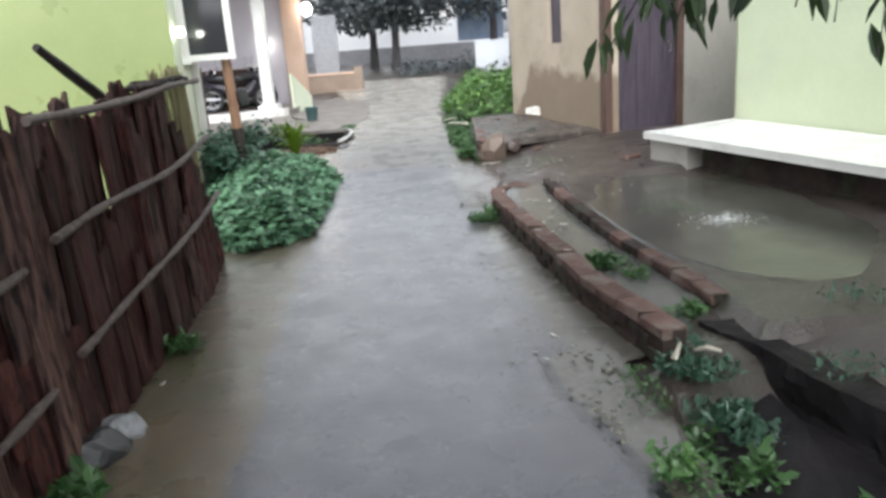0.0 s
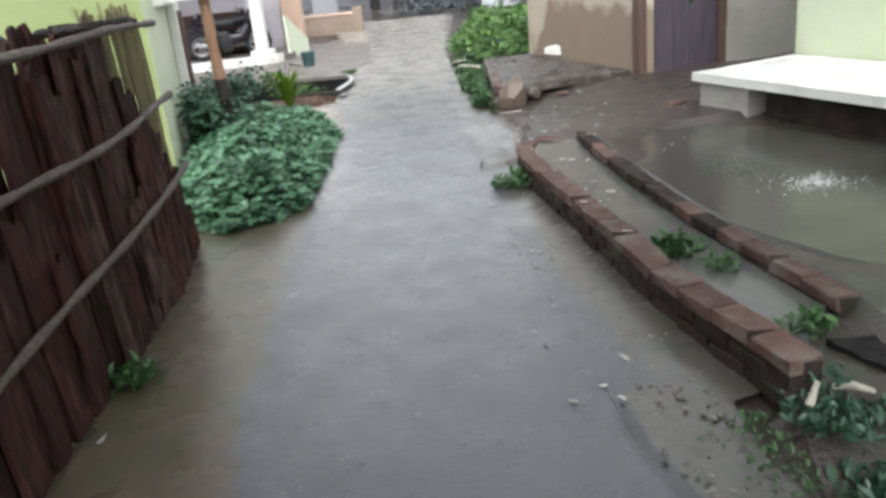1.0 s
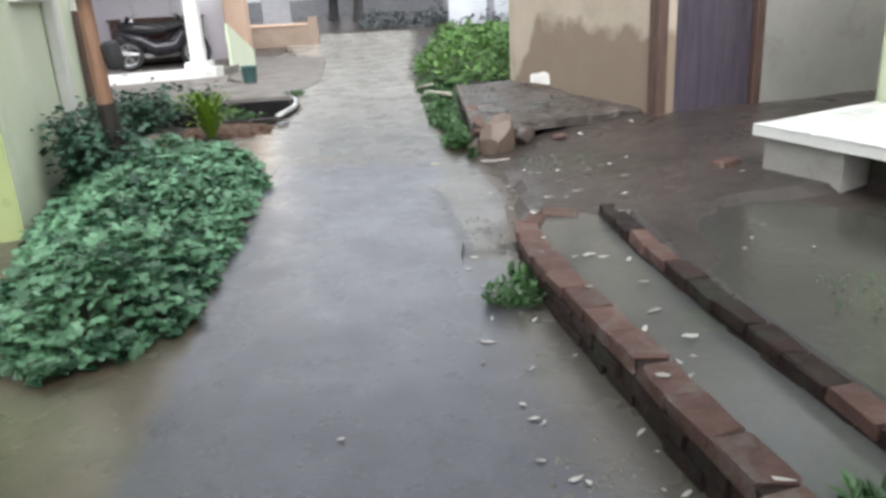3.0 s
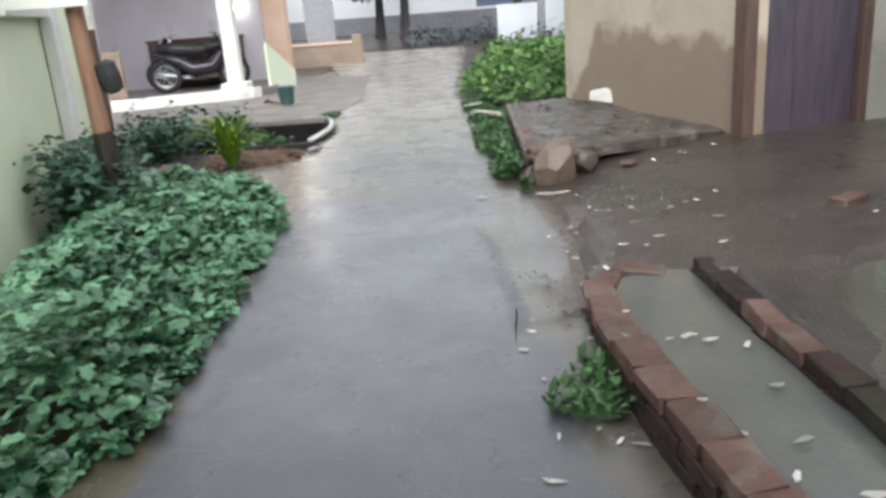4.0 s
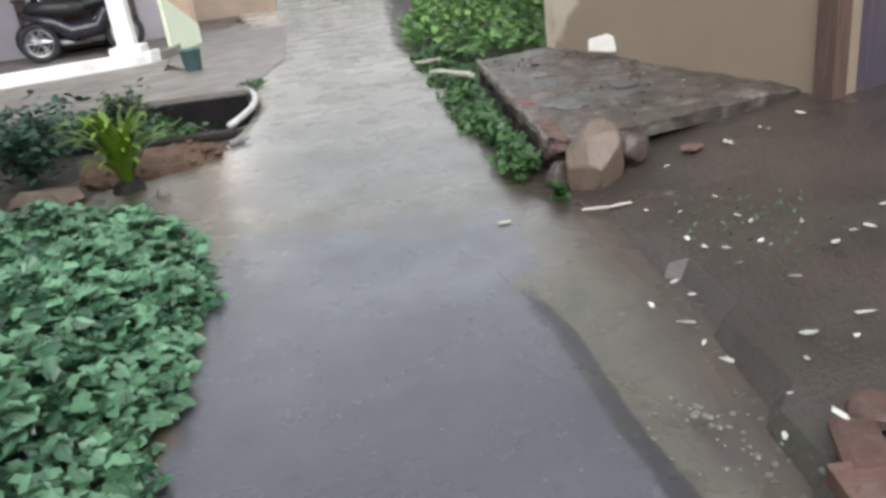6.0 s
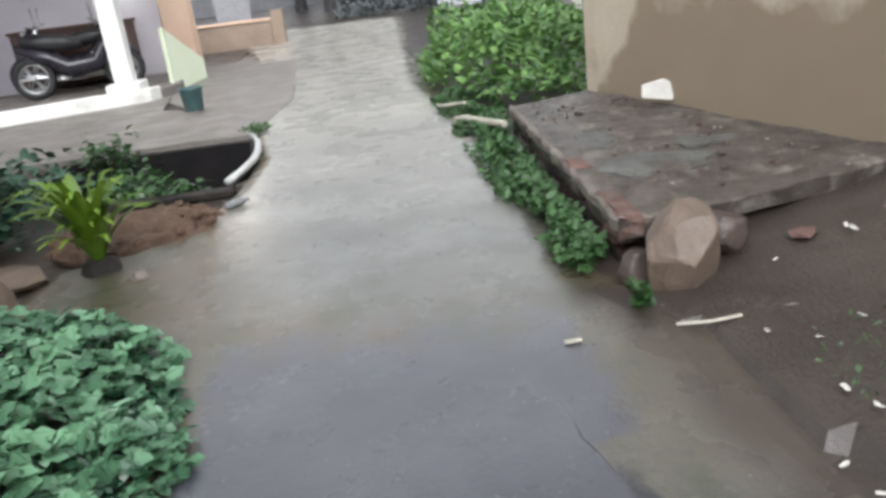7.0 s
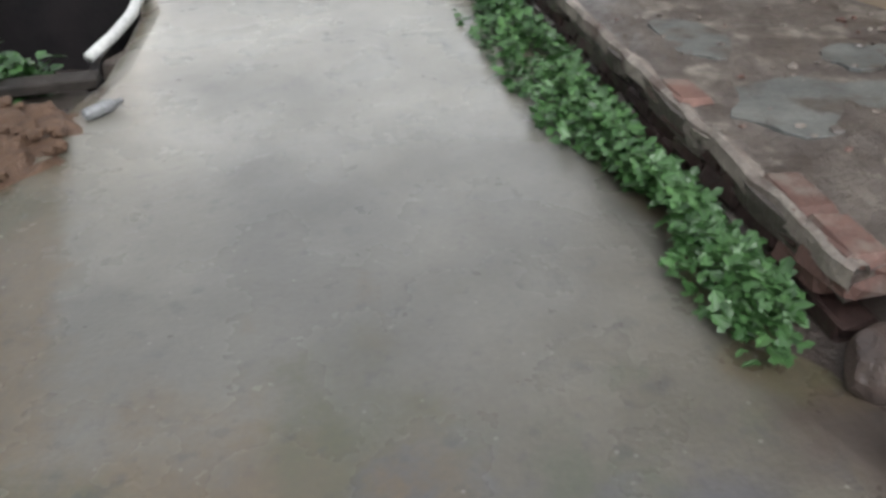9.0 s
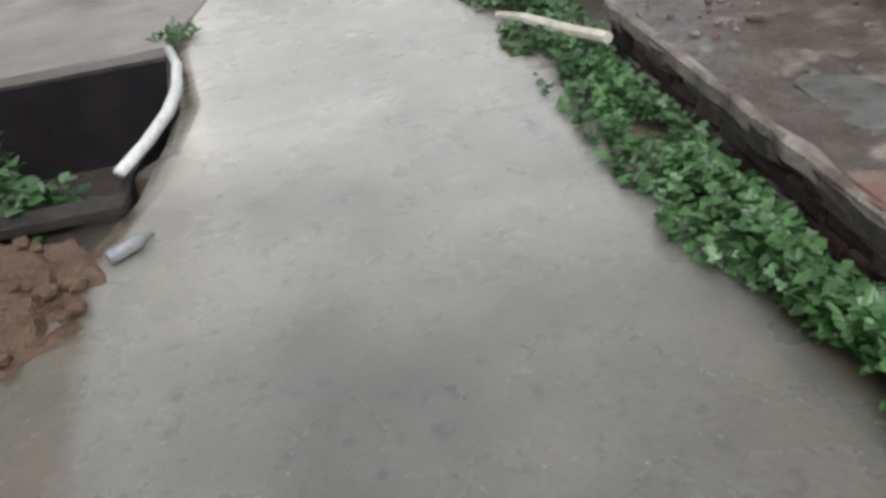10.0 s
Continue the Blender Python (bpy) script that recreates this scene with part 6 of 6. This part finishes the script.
tree(-1.45, 32.0, 6.0, 2.6, 1.7, 3600, 1, "dark tree with a low leafy crown")
tree(-2.45, 33.5, 5.6, 2.2, 1.9, 2600, 2, "dark tree with a low leafy crown")
tree(2.6, 33.0, 6.0, 2.6, 2.0, 3000, 3, "dark tree with a low leafy crown")
tree(-7.5, 34.0, 6.5, 3.0, 2.4, 2600, 4, "dark tree beside the white building")
# dim bushes under the trees
rnd = random.Random(81)
sp = []
for i in range(1600):
    x, y = rnd.uniform(-1.2, 4.5), rnd.uniform(27.5, 31.5)
    sp.append(((x, y, ground_z(x, y) + rnd.uniform(0, 0.5) * (0.5 + noise.noise(Vector((x, y, 0))))), rnd.uniform(0.1, 0.2), rnd.uniform(0, math.tau), rnd.uniform(0, 1), rnd.uniform(-0.5, 0.5), 0.8))
tagged(leaves("far_undergrowth", sp, M_TREE), "haze-grey undergrowth below the trees", "undergrowth", kind="stuff")

# mango tree over the walk's start; unseen trunk and crown added to shade it
mango = empty("mango_tree", 3.1, -0.9, 0.0)
tagged(mango, "mango tree with long drooping dark leaves overhead", "tree")
part("trunk", tube(bmesh.new(), [(0, 0, -0.1), (-0.05, 0.1, 1.2), (-0.3, 0.4, 2.4), (-0.7, 0.9, 3.4)], [0.20, 0.17, 0.13, 0.08], 10), M_BARK, mango)
rnd = random.Random(91)
tips = []
for k in range(16):
    e = Vector((rnd.uniform(-4.8, 1.2), rnd.uniform(-0.8, 4.4), rnd.uniform(2.75, 3.7)))
    part("limb", tube(bmesh.new(), [(-0.3, 0.4, 2.4), tuple(Vector((-0.5, 0.7, 3.2)).lerp(e, 0.5)), tuple(e)], [0.08, 0.05, 0.015], 6), M_BARK, mango)
    tips.append(e)
sp = []
for i in range(5200):
    p = rnd.choice(tips) + Vector((rnd.gauss(0, 0.42), rnd.gauss(0, 0.42), rnd.gauss(0, 0.22)))
    p.z = max(p.z, 2.6)
    sp.append((tuple(p), rnd.uniform(0.16, 0.26), rnd.uniform(0, math.tau), rnd.uniform(-1.2, 0.1), rnd.uniform(-0.5, 0.5), 0.42))
leaves("crown", sp, M_MANGO, mango)
for tip, start, count in (((0.74, 3.2, 1.42), (1.25, 3.3, 2.2), 12), ((1.02, 3.2, 1.50), (1.35, 3.3, 2.3), 22), ((1.30, 3.25, 1.62), (1.5, 3.3, 2.3), 12), ((1.52, 3.2, 1.55), (1.7, 3.3, 2.3), 5), ((1.66, 3.15, 1.48), (1.8, 3.3, 2.3), 7), ((1.88, 3.2, 1.34), (2.0, 3.3, 2.3), 12), ((1.15, 4.3, 1.55), (1.6, 4.2, 2.3), 14), ((1.42, 4.2, 1.50), (1.7, 4.2, 2.3), 12)):
    o = Vector((3.1, -0.9, 0))
    a, e = Vector(start) - o, Vector(tip) - o
    part("twig", tube(bmesh.new(), [(-1.4, 3.2, 2.9), tuple(a), tuple(e)], [0.02, 0.012, 0.004], 6), M_BARK, mango)
    sp = []
    for i in range(count):
        p = a.lerp(e, rnd.uniform(0.55, 1.0)) + Vector((rnd.gauss(0, 0.05), rnd.gauss(0, 0.05), 0.04))
        sp.append((tuple(p), rnd.uniform(0.12, 0.20), rnd.uniform(0, math.tau), rnd.uniform(-1.55, -0.9), rnd.uniform(-0.4, 0.4), 0.42))
    tagged(leaves("leaf_spray", sp, M_MANGO, mango), kind="stuff")
# walls that close the place behind the camera
tagged(part("wall_back", boxes((-9, -6.2, -0.1, 9, -6.0, 2.6)), M_GREYWALL), "plain wall behind the lane's start", "wall", kind="structure")
